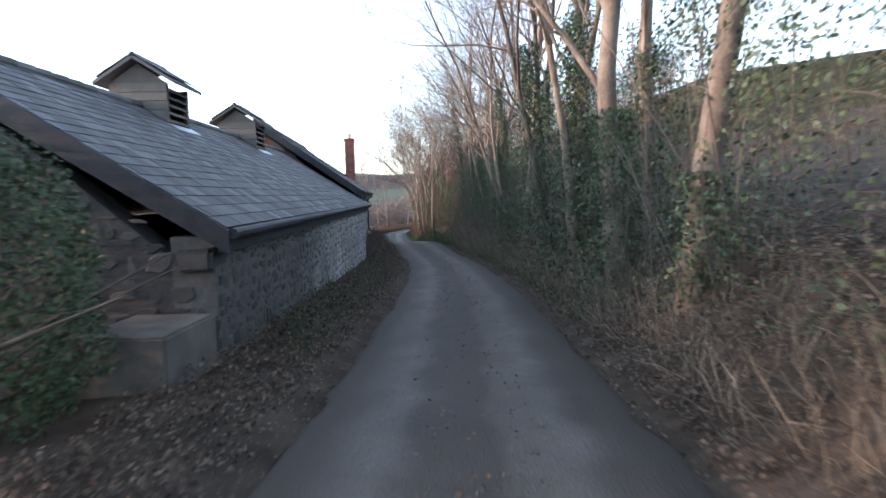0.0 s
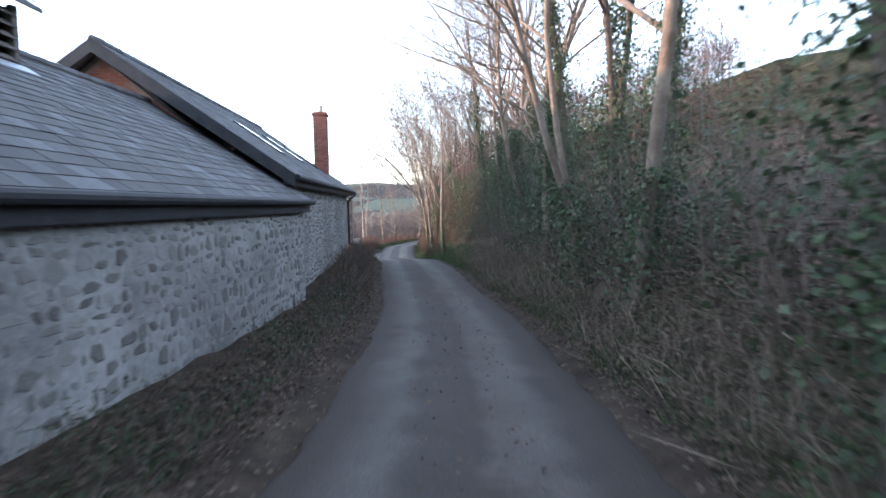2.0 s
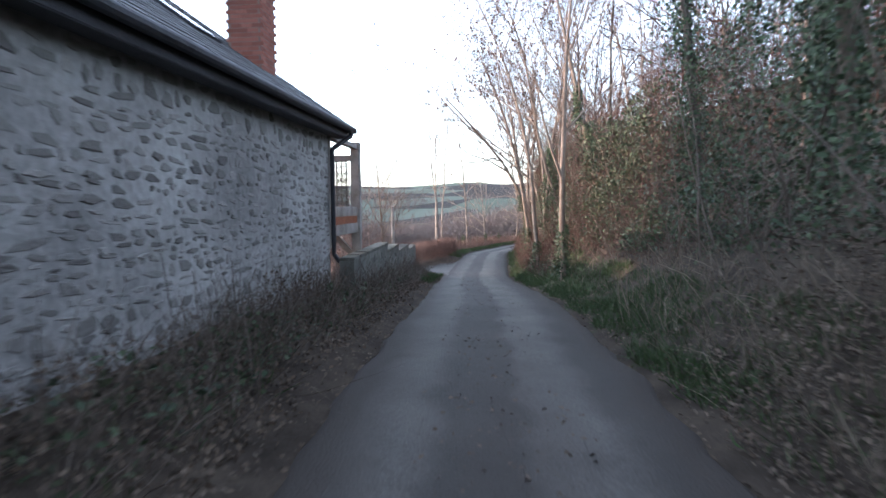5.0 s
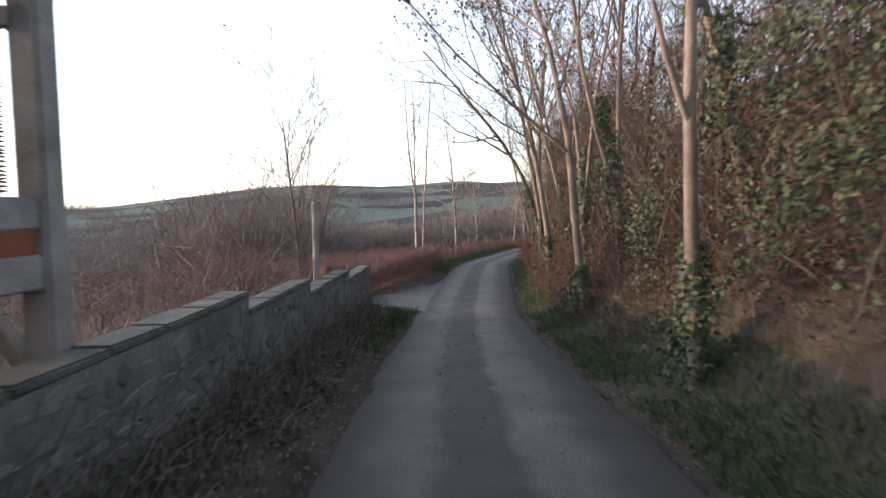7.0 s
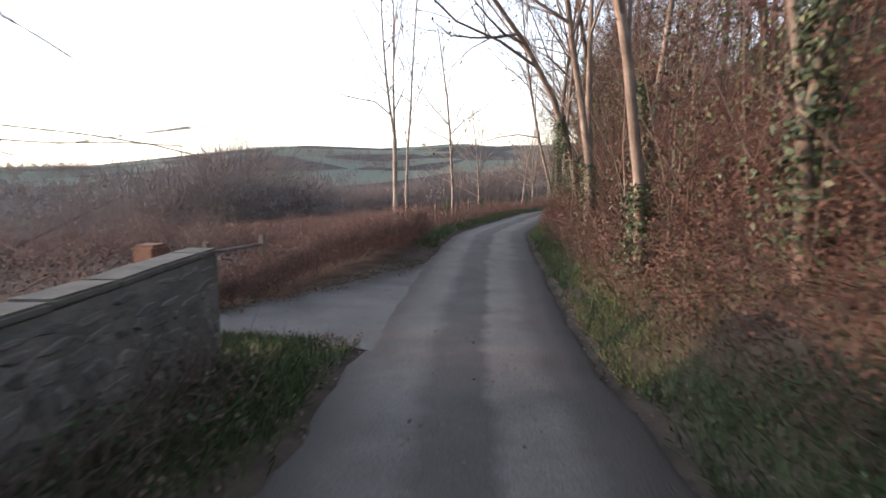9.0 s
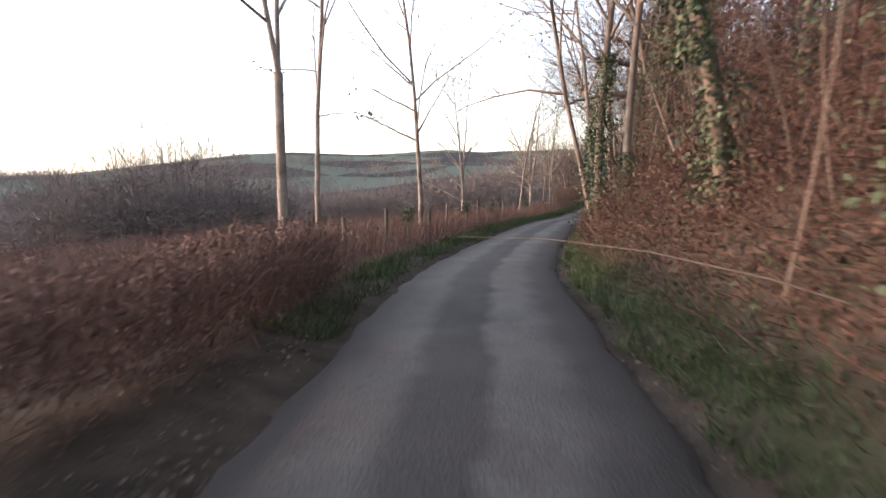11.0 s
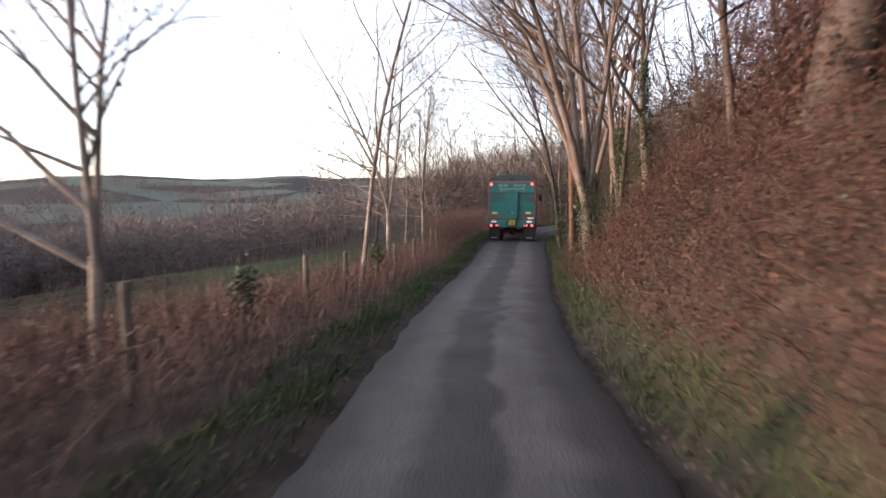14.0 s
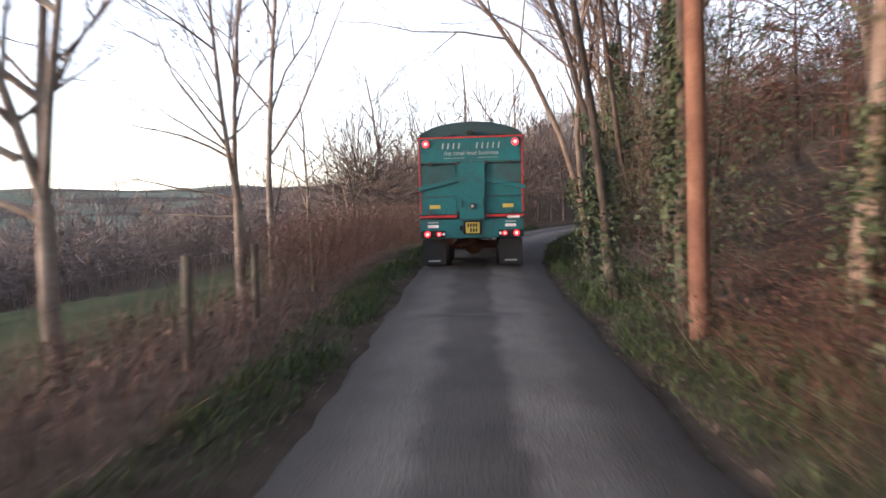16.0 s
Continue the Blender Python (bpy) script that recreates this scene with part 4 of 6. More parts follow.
for sx in (1, -1):
    part("cross_rib", boxes((sx * .80, -.02, 1.77, .92, .03, .03)), teal_d, tail)
    part("arm", boxes((0, 0, 0, .98, .05, .09), m=Matrix.Translation((sx * .80 + .015, -.035, 2.06)) @ Matrix.Rotation(radians(13 * sx), 4, "Y")), teal, tail)
    part("side_panel", boxes((sx * .80, -.004, 2.3, .88, .03, .46), bevel=.012), teal_d, tail)
    part("lower_panel", boxes((sx * .80, -.004, 1.53, .88, .03, .40), bevel=.012), teal, tail)
    part("warning_label", boxes((sx * .88, -.026, 1.52, .26, .008, .09)), yellow, tail)
    part("latch", boxes((sx * .98, -.03, 1.36, .06, .05, .1)), steel, tail)
    part("latch", boxes((sx * .34, -.03, 1.36, .06, .05, .1)), steel, tail)
    part("red_edge", boxes((sx * 1.232, -.004, 2.3, .035, .05, 1.85)), red, lorry)
    part("lower_red_rail", boxes((sx * .80, -.025, 1.285, .90, .03, .055)), red, lorry)
    bm = bmesh.new()
    cyl(bm, (sx * 1.07, -.075, 3.03), (sx * 1.07, -.02, 3.03), .085, .085, 20)
    part("marker_lamp", bm, lampred, lorry, "lit red marker lamp")
    bm = bmesh.new()
    cyl(bm, (sx * 1.07, -.082, 3.03), (sx * 1.07, -.074, 3.03), .045, .045, 16)
    part("lamp_core", bm, lampcore, lorry)
    part("lamp_box", boxes((sx * .93, -.02, .86, .60, .12, .17), bevel=.015), black, lorry, "tail lamp cluster")
    for dx, rr, mt in ((.14, .075, lampred), (-.14, .055, lampred), (-.25, .035, amber)):
        bm = bmesh.new()
        cyl(bm, (sx * .93 + sx * dx, -.105, .86), (sx * .93 + sx * dx, -.075, .86), rr, rr, 18)
        lamp = part("tail_lamp", bm, mt, lorry)
        if mt is lampred:
            bm = bmesh.new()
            cyl(bm, (sx * .93 + sx * dx, -.110, .86), (sx * .93 + sx * dx, -.104, .86), rr * .55, rr * .5, 14)
            part("lamp_core", bm, lampcore, lamp)
    part("mud_flap", boxes((sx * .93, .10, .42, .56, .03, .62)), black, lorry, "black mud flap")
    part("flap_label", boxes((sx * .93, .08, .2, .30, .01, .04)), grey_sign, lorry)
    part("load_label", boxes((sx * .93, -.062, 1.05, .26, .008, .07)), white, lorry)
    part("small_label", boxes((sx * .93, -.062, 1.14, .26, .008, .03)), grey_sign, lorry)
part("top_red_rail", boxes((0, -.03, 3.17, 2.46, .04, .035)), red, lorry)
part("bumper", boxes((0, -.02, .99, 2.5, .08, .46), bevel=.02), teal, lorry, "teal rear panel")
for sx in (-.52, .52):
    part("hinge_bracket", boxes((sx, -.03, 3.24, .14, .05, .06)), sheet, lorry)
part("rear_camera", boxes((0, -.06, 3.27, .16, .1, .1), bevel=.02), black, lorry)
pl = part("number_plate", boxes((.02, -.09, 1.0, .34, .02, .27), bevel=.01), yellow, lorry, "yellow rear plate in a black surround")
part("plate_surround", boxes((.02, -.075, 1.0, .44, .03, .32), bevel=.01), black, lorry)
part("plate_light", boxes((-.25, -.09, 1.0, .08, .06, .12), bevel=.015), black, lorry)
part("plate_bracket", boxes((0, 0, 0, .30, .04, .03), m=Matrix.Translation((.02, -.085, 1.19))), teal_d, lorry)
part("bumper_seam", boxes((0, -.062, 1.215, 2.46, .012, .014)), black, lorry)
for k in range(4):
    part("plate_mark", boxes((-.085 + k * .065, -.103, 1.06, .04, .006, .085)), black, pl)
for k in range(3):
    part("plate_mark", boxes((-.02 + k * .065, -.103, .945, .04, .006, .085)), black, pl)
part("fleet_mark", boxes((1.0, -.063, 1.24, .30, .008, .07)), white, lorry)
# name drawn as plain bars, strapline in letters
for i, x in enumerate((-.66, -.53, -.40, -.27, .16, .29, .42, .55, .68)):
    part("name_mark", boxes((0, 0, 0, .034, .006, .14), m=Matrix.Translation((x, -.04, 2.97)) @ Matrix.Rotation(radians(10), 4, "Y")), grey_sign, tail)
fc = bpy.data.curves.new("strapline", "FONT")
fc.body, fc.size, fc.align_x, fc.extrude = "the total feed business", .145, "CENTER", .002
tmp = new("strapline_tmp", fc)
me = bpy.data.meshes.new_from_object(tmp.evaluated_get(bpy.context.evaluated_depsgraph_get()))
bpy.data.objects.remove(tmp)
me.materials.clear()
me.materials.append(grey_sign)
txt = new("strapline", me)
txt.parent = tail
txt.matrix_basis = Matrix.Translation((.02, -.04, 2.75)) @ Matrix.Rotation(radians(90), 4, "X")
tagged(txt, "pale strapline lettering")
part("small_print", boxes((-.4, -.037, 2.68, .5, .004, .010)), grey_sign, tail)
part("small_print", boxes((.42, -.037, 2.68, .46, .004, .010)), grey_sign, tail)
part("chassis", boxes((-.42, 3.6, .82, .1, 7.2, .26), (.42, 3.6, .82, .1, 7.2, .26), (0, .5, .82, .84, .12, .2), (0, 2.2, .82, .84, .12, .2)), steel, lorry)
part("axle", boxes((0, 1.25, .52, 1.9, .16, .16), (0, 2.6, .52, 1.9, .16, .16)), rust, lorry, "rusty rear axles")
bm = bmesh.new()
bmesh.ops.create_uvsphere(bm, u_segments=16, v_segments=10, radius=.24, matrix=Matrix.Translation((0, 1.25, .52)))
part("differential", bm, rust, lorry)
bm = bmesh.new()
cyl(bm, (.0, .35, .70), (-.35, .9, .62), .10, .12, 12)
cyl(bm, (-.55, .3, .7), (-.55, 1.1, .7), .12, .12, 14)
part("exhaust_pipe", bm, rust, lorry)
for y in (1.25, 2.6, 6.6, 8.4):
    for sx in (1, -1):
        bm = bmesh.new()
        wd = .62 if y < 4 else .3
        cyl(bm, (sx * (1.22 - wd), y, .52), (sx * 1.22, y, .52), .52, .52, 28)
        wh = part("wheel", bm, black, lorry)
        bm = bmesh.new()
        cyl(bm, (sx * 1.18, y, .52), (sx * 1.235, y, .52), .29, .25, 20)
        part("rim", bm, steel, wh)
part("cab", boxes((0, 8.3, 2.0, 2.45, 2.1, 2.3), bevel=.12), blue, lorry, "blue lorry cab")
for sx in (1, -1):
    part("mirror", boxes((sx * 1.47, 9.0, 2.45, .22, .1, .42), bevel=.03), black, lorry)
    part("mirror_arm", boxes((sx * 1.33, 9.05, 2.62, .3, .04, .04)), black, lorry)


# ---- trees ----
def grow(tb, rg, p, d, length, r, depth, deepest, rise, count, stop=.3, wander=.045, reach=0.0):
    """A limb with its side limbs, down to the twigs."""
    k = (7, 5, 4, 3)[min(depth, 3)]
    pts, dirs = [np.array(p, float)], [np.array(d, float)]
    curl = rg.normal(size=3) * (wander * .8 if depth == 0 else .07)
    for _ in range(k - 1):
        nd = dirs[-1] + rg.normal(size=3) * (wander if depth == 0 else .17) + curl + np.array([0, 0, rise * .06])
        nd /= np.linalg.norm(nd)
        dirs.append(nd)
        pts.append(pts[-1] + nd * length / (k - 1))
    s = np.linspace(0, 1, k)
    rad = np.maximum(r * (1 - (.72 if depth == 0 else .8) * s), .0045)
    tb[min(depth, 1)].add(pts, rad, (8, 5, 3, 3)[min(depth, 3)])
    if depth >= deepest:
        return
    for i in range(count[depth]):
        f = stop + (1 - stop) * (i + rg.uniform(0, .9)) / count[depth] if depth == 0 else rg.uniform(.25, 1.0)
        f = min(f, 1.0)
        q = np.array([np.interp(f, s, [a[j] for a in pts]) for j in range(3)])
        dd = np.array([np.interp(f, s, [a[j] for a in dirs]) for j in range(3)])
        side = np.cross(dd, rg.normal(size=3))
        side /= np.linalg.norm(side) + 1e-9
        a = rg.uniform(.45, 1.05) if depth == 0 else rg.uniform(.4, 1.05)
        nd = dd * math.cos(a) + side * math.sin(a) + np.array([reach * (1.0 if depth == 0 else .35), 0, .12 * rise])
        nd /= np.linalg.norm(nd)
        ln = length * rg.uniform(.36, .62) * (1.1 - .5 * f if depth == 0 else 1)
        grow(tb, rg, q, nd, ln, max(np.interp(f, s, rad) * rg.uniform(.45, .7), .005), depth + 1, deepest, rise, count, reach=reach)


def tree(label, x, y, h, r, lean=(0, 0), seed=1, bark="bark", ivy=0.0, leaves=0, stop=.3, count=(9, 5, 4), sink=.25, leafmat="russet", group="", fork=1, twig="twig", split=.12, reach=0.0, wander=.045, limbs=(), ivy_wide=1.0, climber="ivy"):
    rg = np.random.default_rng(seed)
    z = float(height(x, y))
    t = thing("tree", label, "tree", group, pose(x, y, z))
    tb = [Tubes(), Tubes()]
    d = np.array([lean[0], lean[1], 1.0])
    d /= np.linalg.norm(d)
    foot = np.array([0, 0, -sink])
    if fork == 1:
        grow(tb, rg, foot, d, h, r, 0, 3, 1.0, count, stop, wander, reach)
    else:
        top = foot + d * (h * split + sink)
        tb[0].add([foot, (foot + top) / 2 + rg.normal(size=3) * .03, top], [r * 1.15, r, r * .95], 8)
        for k in range(fork):
            a = 2 * math.pi * k / fork + rg.uniform(-.5, .5) + 1.3
            e = d + np.array([math.cos(a), math.sin(a) * .6, 0]) * rg.uniform(.14, .34)
            e /= np.linalg.norm(e)
            grow(tb, rg, top - e * .06, e, h * (1 - split) * rg.uniform(.8, 1.0), r * rg.uniform(.58, .72), 0, 3, 1.0, count, stop, wander, reach)
    trunk_pts = np.concatenate(tb[0].v)
    for z0, az, up, ln, sag in limbs:                      # long limbs: height, bearing, rise, length, sag towards the tip
        near_z = trunk_pts[np.argsort(np.abs(trunk_pts[:, 2] - z0))[:8]]
        p0 = np.array([near_z[:, 0].mean(), near_z[:, 1].mean(), z0])
        a, e = radians(az), radians(up)
        dv = np.array([math.cos(a) * math.cos(e), math.sin(a) * math.cos(e), math.sin(e)])
        s = np.linspace(0, 1, 9)
        wob = np.cumsum(rg.normal(size=(9, 3)) * .025 * ln / 3, axis=0) * (s > 0)[:, None]
        pts = p0 + dv * (ln * s)[:, None] + np.array([0, 0, sag * ln]) * (s * s)[:, None] + wob
        rad = np.maximum(r * .42 * (1 - .85 * s) * min(1.3, ln / 2.5), .006)
        tb[1].add(pts, rad, 6)
        for k in range(int(3 + ln * 2.4)):
            f = rg.uniform(.3, 1.0)
            q = np.array([np.interp(f, s, pts[:, j]) for j in range(3)])
            side = rg.normal(size=3) * np.array([.5, .7, .6]) + np.array([0, 0, .15])
            nd = dv * .8 + side * .75
            nd /= np.linalg.norm(nd)
            grow(tb, rg, q, nd, ln * rg.uniform(.2, .42), max(float(np.interp(f, s, rad)) * .5, .005), 2, 3, .6, count)
    tb[0].build("trunk", M[bark], t)
    tb[1].build("crown", M[twig] if bark == "bark_dark" or twig != "twig" else M[bark], t)
    if ivy:
        n = int(560 * ivy * (.4 + .6 * ivy_wide))
        s = rg.uniform(0, 1, n)
        zz = s ** .85 * ivy
        # the trunk's line at each height
        d = np.array([lean[0], lean[1], 1.0])
        a = rg.uniform(0, 2 * np.pi, n)
        rr = r * (1 - .5 * zz / h) + np.abs(rg.normal(size=n)) * .16 * ivy_wide * (1.2 - s / (.6 + .4 * ivy_wide)) * (.4 + np.abs(np.sin(zz * 2.3 + a * 2))) + .01
        order = np.argsort(trunk_pts[:, 2])
        cx = np.interp(zz, trunk_pts[order, 2], _soft(trunk_pts[order, 0], 31 if len(order) > 40 else 9)[:len(order)])
        cy = np.interp(zz, trunk_pts[order, 2], _soft(trunk_pts[order, 1], 31 if len(order) > 40 else 9)[:len(order)])
        out = np.stack([np.cos(a), np.sin(a), np.zeros(n)], -1)
        p = np.stack([cx, cy, zz], -1) + out * rr[:, None]
        v, f = leaf_quads(p, rg.uniform(.04, .085, n), out + np.array([0, 0, .4]), .6)
        tagged(mesh_from("ivy", v, f, M[climber], t), "ivy growing up the trunk" if climber == "ivy" else "withered brown creeper on the trunk")
    if leaves:
        tips = np.concatenate(tb[1].v)
        tips = tips[rg.integers(0, len(tips), leaves)] + rg.normal(size=(leaves, 3)) * .04
        v, f = leaf_quads(tips, rg.uniform(.045, .09, leaves), np.array([0, 0, -.2]), 1.0)
        tagged(mesh_from("leaves", v, f, M[leafmat], t), "few withered leaves left")
    return t


ROADSIDE = [
    # x, y, height, radius, lean, ivy, fork, bark
    (3.7, 3.2, 8, .11, (-.05, .02), 2.5, 1, "bark"), (2.76, 7.95, 9.5, .19, (.08, .03), 1.6, 1, "bark"), (3.3, 11.4, 9.5, .16, (.02, .0), 2.0, 1, "bark"),
    (2.5, 10.5, 9.5, .19, (-.04, .03), 3.0, 1, "bark"), (2.3, 13.4, 10, .13, (-.05, .03), 3.6, 2, "bark"), (2.9, 15.6, 10, .15, (.0, .0), 5.0, 1, "bark_dark"),
    (2.1, 16.4, 10, .14, (-.05, .0), 4.0, 2, "bark_dark"), (1.95, 22.3, 10, .12, (-.01, .0), 2.0, 1, "bark"), (1.2, 33.5, 9.5, .13, (.07, .0), .8, 1, "bark"), (1.45, 30.0, 9.5, .10, (.03, .0), 2.5, 1, "bark"), (2.7, 24.0, 9.5, .15, (.08, .02), 6.0, 1, "bark_dark"),
    (2.6, 26.4, 9.5, .12, (-.03, .03), 4.5, 2, "bark_dark"), (2.2, 30.2, 9, .13, (.03, .0), 5.0, 1, "bark_dark"), (1.6, 34.5, 9, .13, (-.03, .02), 1.5, 1, "bark"),
    (1.7, 36.7, 9, .12, (.05, .02), 3.5, 1, "bark"), (.9, 40.2, 9, .12, (-.05, .03), 3.0, 2, "bark"), (.1, 43.8, 8.5, .10, (.0, .0), 5.0, 1, "bark_dark"),
    (-2.6, 48.5, 8, .085, (-.12, .04), 1.5, 1, "bark"), (-1.5, 50.6, 8.5, .08, (-.04, .02), 4.2, 1, "bark"), (-3.65, 54.2, 9.5, .08, (-.05, .0), 1.0, 1, "bark"), (-2.9, 54.8, 9, .08, (-.06, .0), 3.4, 2, "bark"), (-3.6, 57.5, 9, .08, (-.05, .0), 3.0, 2, "bark"),
    (-4.6, 61.2, 8.5, .09, (-.03, .0), 1.4, 1, "bark"),
    (-4.3, 64.4, 8.5, .09, (.03, .0), 2.5, 2, "bark"), (-5.2, 67.7, 9.5, .13, (-.03, .02), 1.5, 2, "bark"), (-5.4, 71.8, 9, .11, (-.06, .0), 2.5, 1, "bark"),
    (-6.05, 77.4, 9, .085, (-.05, .02), 1.2, 1, "bark"), (-5.0, 79.0, 9, .13, (.08, .02), 5.0, 1, "bark_dark"), (-6.4, 80.6, 9.5, .115, (-.06, .0), 4.4, 1, "bark"), (-6.4, 81.4, 9.5, .07, (-.22, -.02), .0, 1, "bark"),
    (-5.95, 82.5, 9, .06, (-.06, .0), .6, 1, "bark"), (-6.25, 84.5, 9, .085, (-.04, .0), 3.0, 1, "bark"), (-5.0, 86.4, 9, .12, (.04, .0), 5.0, 1, "bark_dark"),
    (-3.9, 103.9, 10.5, .155, (-.10, .02), 2.6, 5, "bark"), (-2.0, 107.4, 10, .14, (-.03, .02), 4.0, 2, "bark"),
    (-2.0, 104.9, 9.5, .13, (.04, .0), 5.0, 1, "bark"), (-2.3, 109.3, 10, .14, (-.05, .0), 3.0, 2, "bark"), (-2.1, 113.0, 9.5, .12, (-.04, .02), 4.0, 2, "bark_dark"), (-1.2, 111.4, 9.5, .12, (.10, .0), 2.0, 2, "bark"),
    (-.2, 117.2, 9.5, .13, (.03, .0), 4.5, 1, "bark_dark"), (.6, 121.0, 9, .12, (-.04, .0), 5.0, 2, "bark_dark"), (2.2, 124.5, 9, .12, (.0, .0), 3.0, 2, "bark"),
    (4.5, 129.5, 9, .13, (-.1, .0), 4.0, 2, "bark_dark"), (1.7, 25.2, 10, .11, (-.13, .05), 2.0, 2, "bark"), (1.2, 32.5, 10, .11, (-.14, .03), 2.0, 2, "bark"),
    (.7, 38.6, 9.5, .10, (-.13, .03), 2.0, 2, "bark"), (-4.7, 82.2, 9.5, .075, (-.03, .0), 1.0, 1, "bark"), 
    (-2.0, 115.4, 9.5, .10, (-.13, .02), 3.0, 2, "bark_dark"), (-.9, 119.6, 9.5, .10, (-.12, .0), 2.0, 2, "bark"), (.9, 124.0, 9.5, .10, (-.14, .0), 2.0, 2, "bark_dark"), (3.0, 127.6, 9.5, .11, (-.12, .0), 2.0, 2, "bark"),
]
for i, (x, y, h, r, ln, iv, fk, bk) in enumerate(ROADSIDE):
    lab = "bare grey-barked roadside tree with ivy on its trunk" if bk == "bark" else "dark ivy-clad roadside tree with bare branches"
    over = float(np.interp(y, [8, 14, 44, 50, 58, 64, 78, 82, 122], [0, -.35, -.35, -.12, -.12, -.3, -.4, -.4, -.34]))
    clad = float(np.interp(y, [6, 9, 15, 19, 23, 26, 44, 48, 78, 79, 85, 87], [1, 1.6, 2.3, 1.3, 1.5, 1.8, 1.9, 1.0, 1.0, 1.6, 1.4, 1.0]))
    tree(lab, x, y, h * 1.22, r * 1.05, ln, 100 + i, bk, iv + (1.8 if clad > 1.8 else 0), 2400 if 53 < y < 63 else 900 if 84 < y < 85 else 200 if 44 < y < 90 else 0, .3, (11, 6, 4) if y > 92 or y < 44 else (9, 6, 4), .3, "russet", "trees on the roadside bank", fk, reach=over, wander=.055, ivy_wide=clad)

VALLEY = [
    (-9.2, 53.4, 4.9, .06, (.02, .0), 1, "thin bare sapling behind the parapet wall", 0, .22, .1),
    (-12.3, 74.6, 11, .11, (.0, .0), 2, "tall pale birch standing in the trimmed hedge", 60, .1, .33),
    (-12.35, 76.4, 10.5, .08, (.01, .0), 1, "pale birch with a few dead leaves at the field edge", 120, .3, .1),
    (-12.15, 85.2, 10.5, .11, (.035, .0), 1, "pale birch with long drooping limbs by the wire fence", 150, .36, .1),
    (-12.1, 94.9, 8.5, .10, (-.02, .0), 2, "forked pale birch with dead leaves by the fence", 170, .15, .16),
    (-10.05, 104.7, 9.5, .095, (.02, .0), 1, "slender curved birch beside the field fence", 260, .35, .1),
    (-9.6, 113.4, 9.5, .13, (-.02, .0), 3, "pale birch dividing into several stems above the ground", 200, .15, .22),
    (-8.2, 116.9, 7.5, .10, (.0, .0), 2, "v-shaped bare tree beside the clipped hedge", 60, .15, .27),
    (-8.15, 120.4, 9, .10, (-.05, .0), 1, "pale straight tree behind the clipped hedge", 40, .35, .1),
    (-6.6, 139.6, 8, .10, (.0, .0), 1, "pale straight tree beyond the clipped hedge", 0, .25, .1),
]
LONG_BOUGHS = {
    0: ((2.6, 0, 50, 1.5, .05), (3.0, 180, 45, 1.5, .05), (3.3, 10, 65, 1.6, 0), (2.2, 170, 30, 1.2, .1), (2.0, 20, 25, 1.1, .1)),
    2: ((4.0, 170, 10, 1.8, -.1), (3.1, 10, 15, 1.3, -.35), (5.2, 185, 35, 2.2, -.1)),
    3: ((2.7, 180, 12, 1.7, -.3), (3.4, 182, 26, 2.9, -.02), (4.4, 176, 30, 2.6, -.05), (3.7, 20, 55, 2.4, .1), (5.2, 190, 40, 2.2, 0)),
    4: ((1.2, 180, 34, 3.9, -.12), (1.9, 176, 48, 3.2, -.28), (2.7, 184, 55, 3.0, -.15), (2.3, 190, 30, 2.2, -.1), (3.6, 170, 45, 2.4, -.2), (3.1, 10, 50, 1.6, 0)),
    5: ((1.9, 178, 8, 1.3, 0), (2.3, 186, 14, 1.5, -.1), (2.7, 172, 5, 1.4, .05), (3.2, 182, 18, 1.6, 0), (2.5, 0, 20, 1.0, 0), (3.8, 5, 30, 1.2, .1)),
    6: ((1.9, 180, 22, 3.6, -.04), (2.6, 178, 30, 3.4, -.08), (3.3, 186, 34, 3.0, -.05), (4.2, 175, 38, 2.8, -.08), (3.0, 60, 40, 2.0, 0), (5.0, 182, 45, 2.4, -.1)),
    7: ((2.0, 182, 18, 2.0, -.12), (2.8, 178, 35, 1.8, -.05), (3.0, 10, 45, 1.6, 0), (1.7, 176, 8, 1.5, -.1)),
}
for i, (x, y, h, r, ln, fk, lab, lv, st, sp) in enumerate(VALLEY):
    tree(lab, x, y, h, r * .82, ln, 300 + i, "birch" if i else "bark", 0, lv, st, (15, 7, 4) if i == 0 else (10, 6, 4) if y > 104 else (9, 5, 3), .3, "litter", "birches along the field edge", fk, split=sp, wander=.065 if i == 5 else .03, limbs=LONG_BOUGHS.get(i, ()))

OAK_BOUGHS = ((3.1, 178, 8, 4.6, -.16), (3.9, 200, 14, 4.4, -.1), (4.6, 165, 28, 4.4, -.05), (4.2, 240, 25, 3.6, 0), (5.2, 185, 40, 4.0, -.05), (3.6, 100, 30, 3.4, 0), (4.8, 20, 35, 3.6, 0))
tree("old thick-trunked oak with spreading boughs on the bank", -3.4, 95.4, 10.5, .4, (.06, -.03), 840, "bark_dark", 6.2, 5200, .32, (11, 7, 5), .4, "russet", "trees on the roadside bank", 1, wander=.06, reach=-.25, limbs=OAK_BOUGHS, ivy_wide=2.2, climber="russet")
for i, (x, y, h, ln) in enumerate([(-2.3, 92.2, 8.5, -.08), (-1.6, 97.6, 9, -.05), (-.6, 94.4, 9, -.1), (-.2, 99.8, 9.5, -.06), (-2.6, 99.2, 8.5, -.12)]):
    tree("bare woodland tree with withered leaves on the steep slope", x, y, h, .09, (ln, 0), 860 + i, "bark_dark", 0, 2200, .18, (10, 7, 5), .3, "russet", "trees on the slope above the bank", 1 + i % 2, reach=-.2)


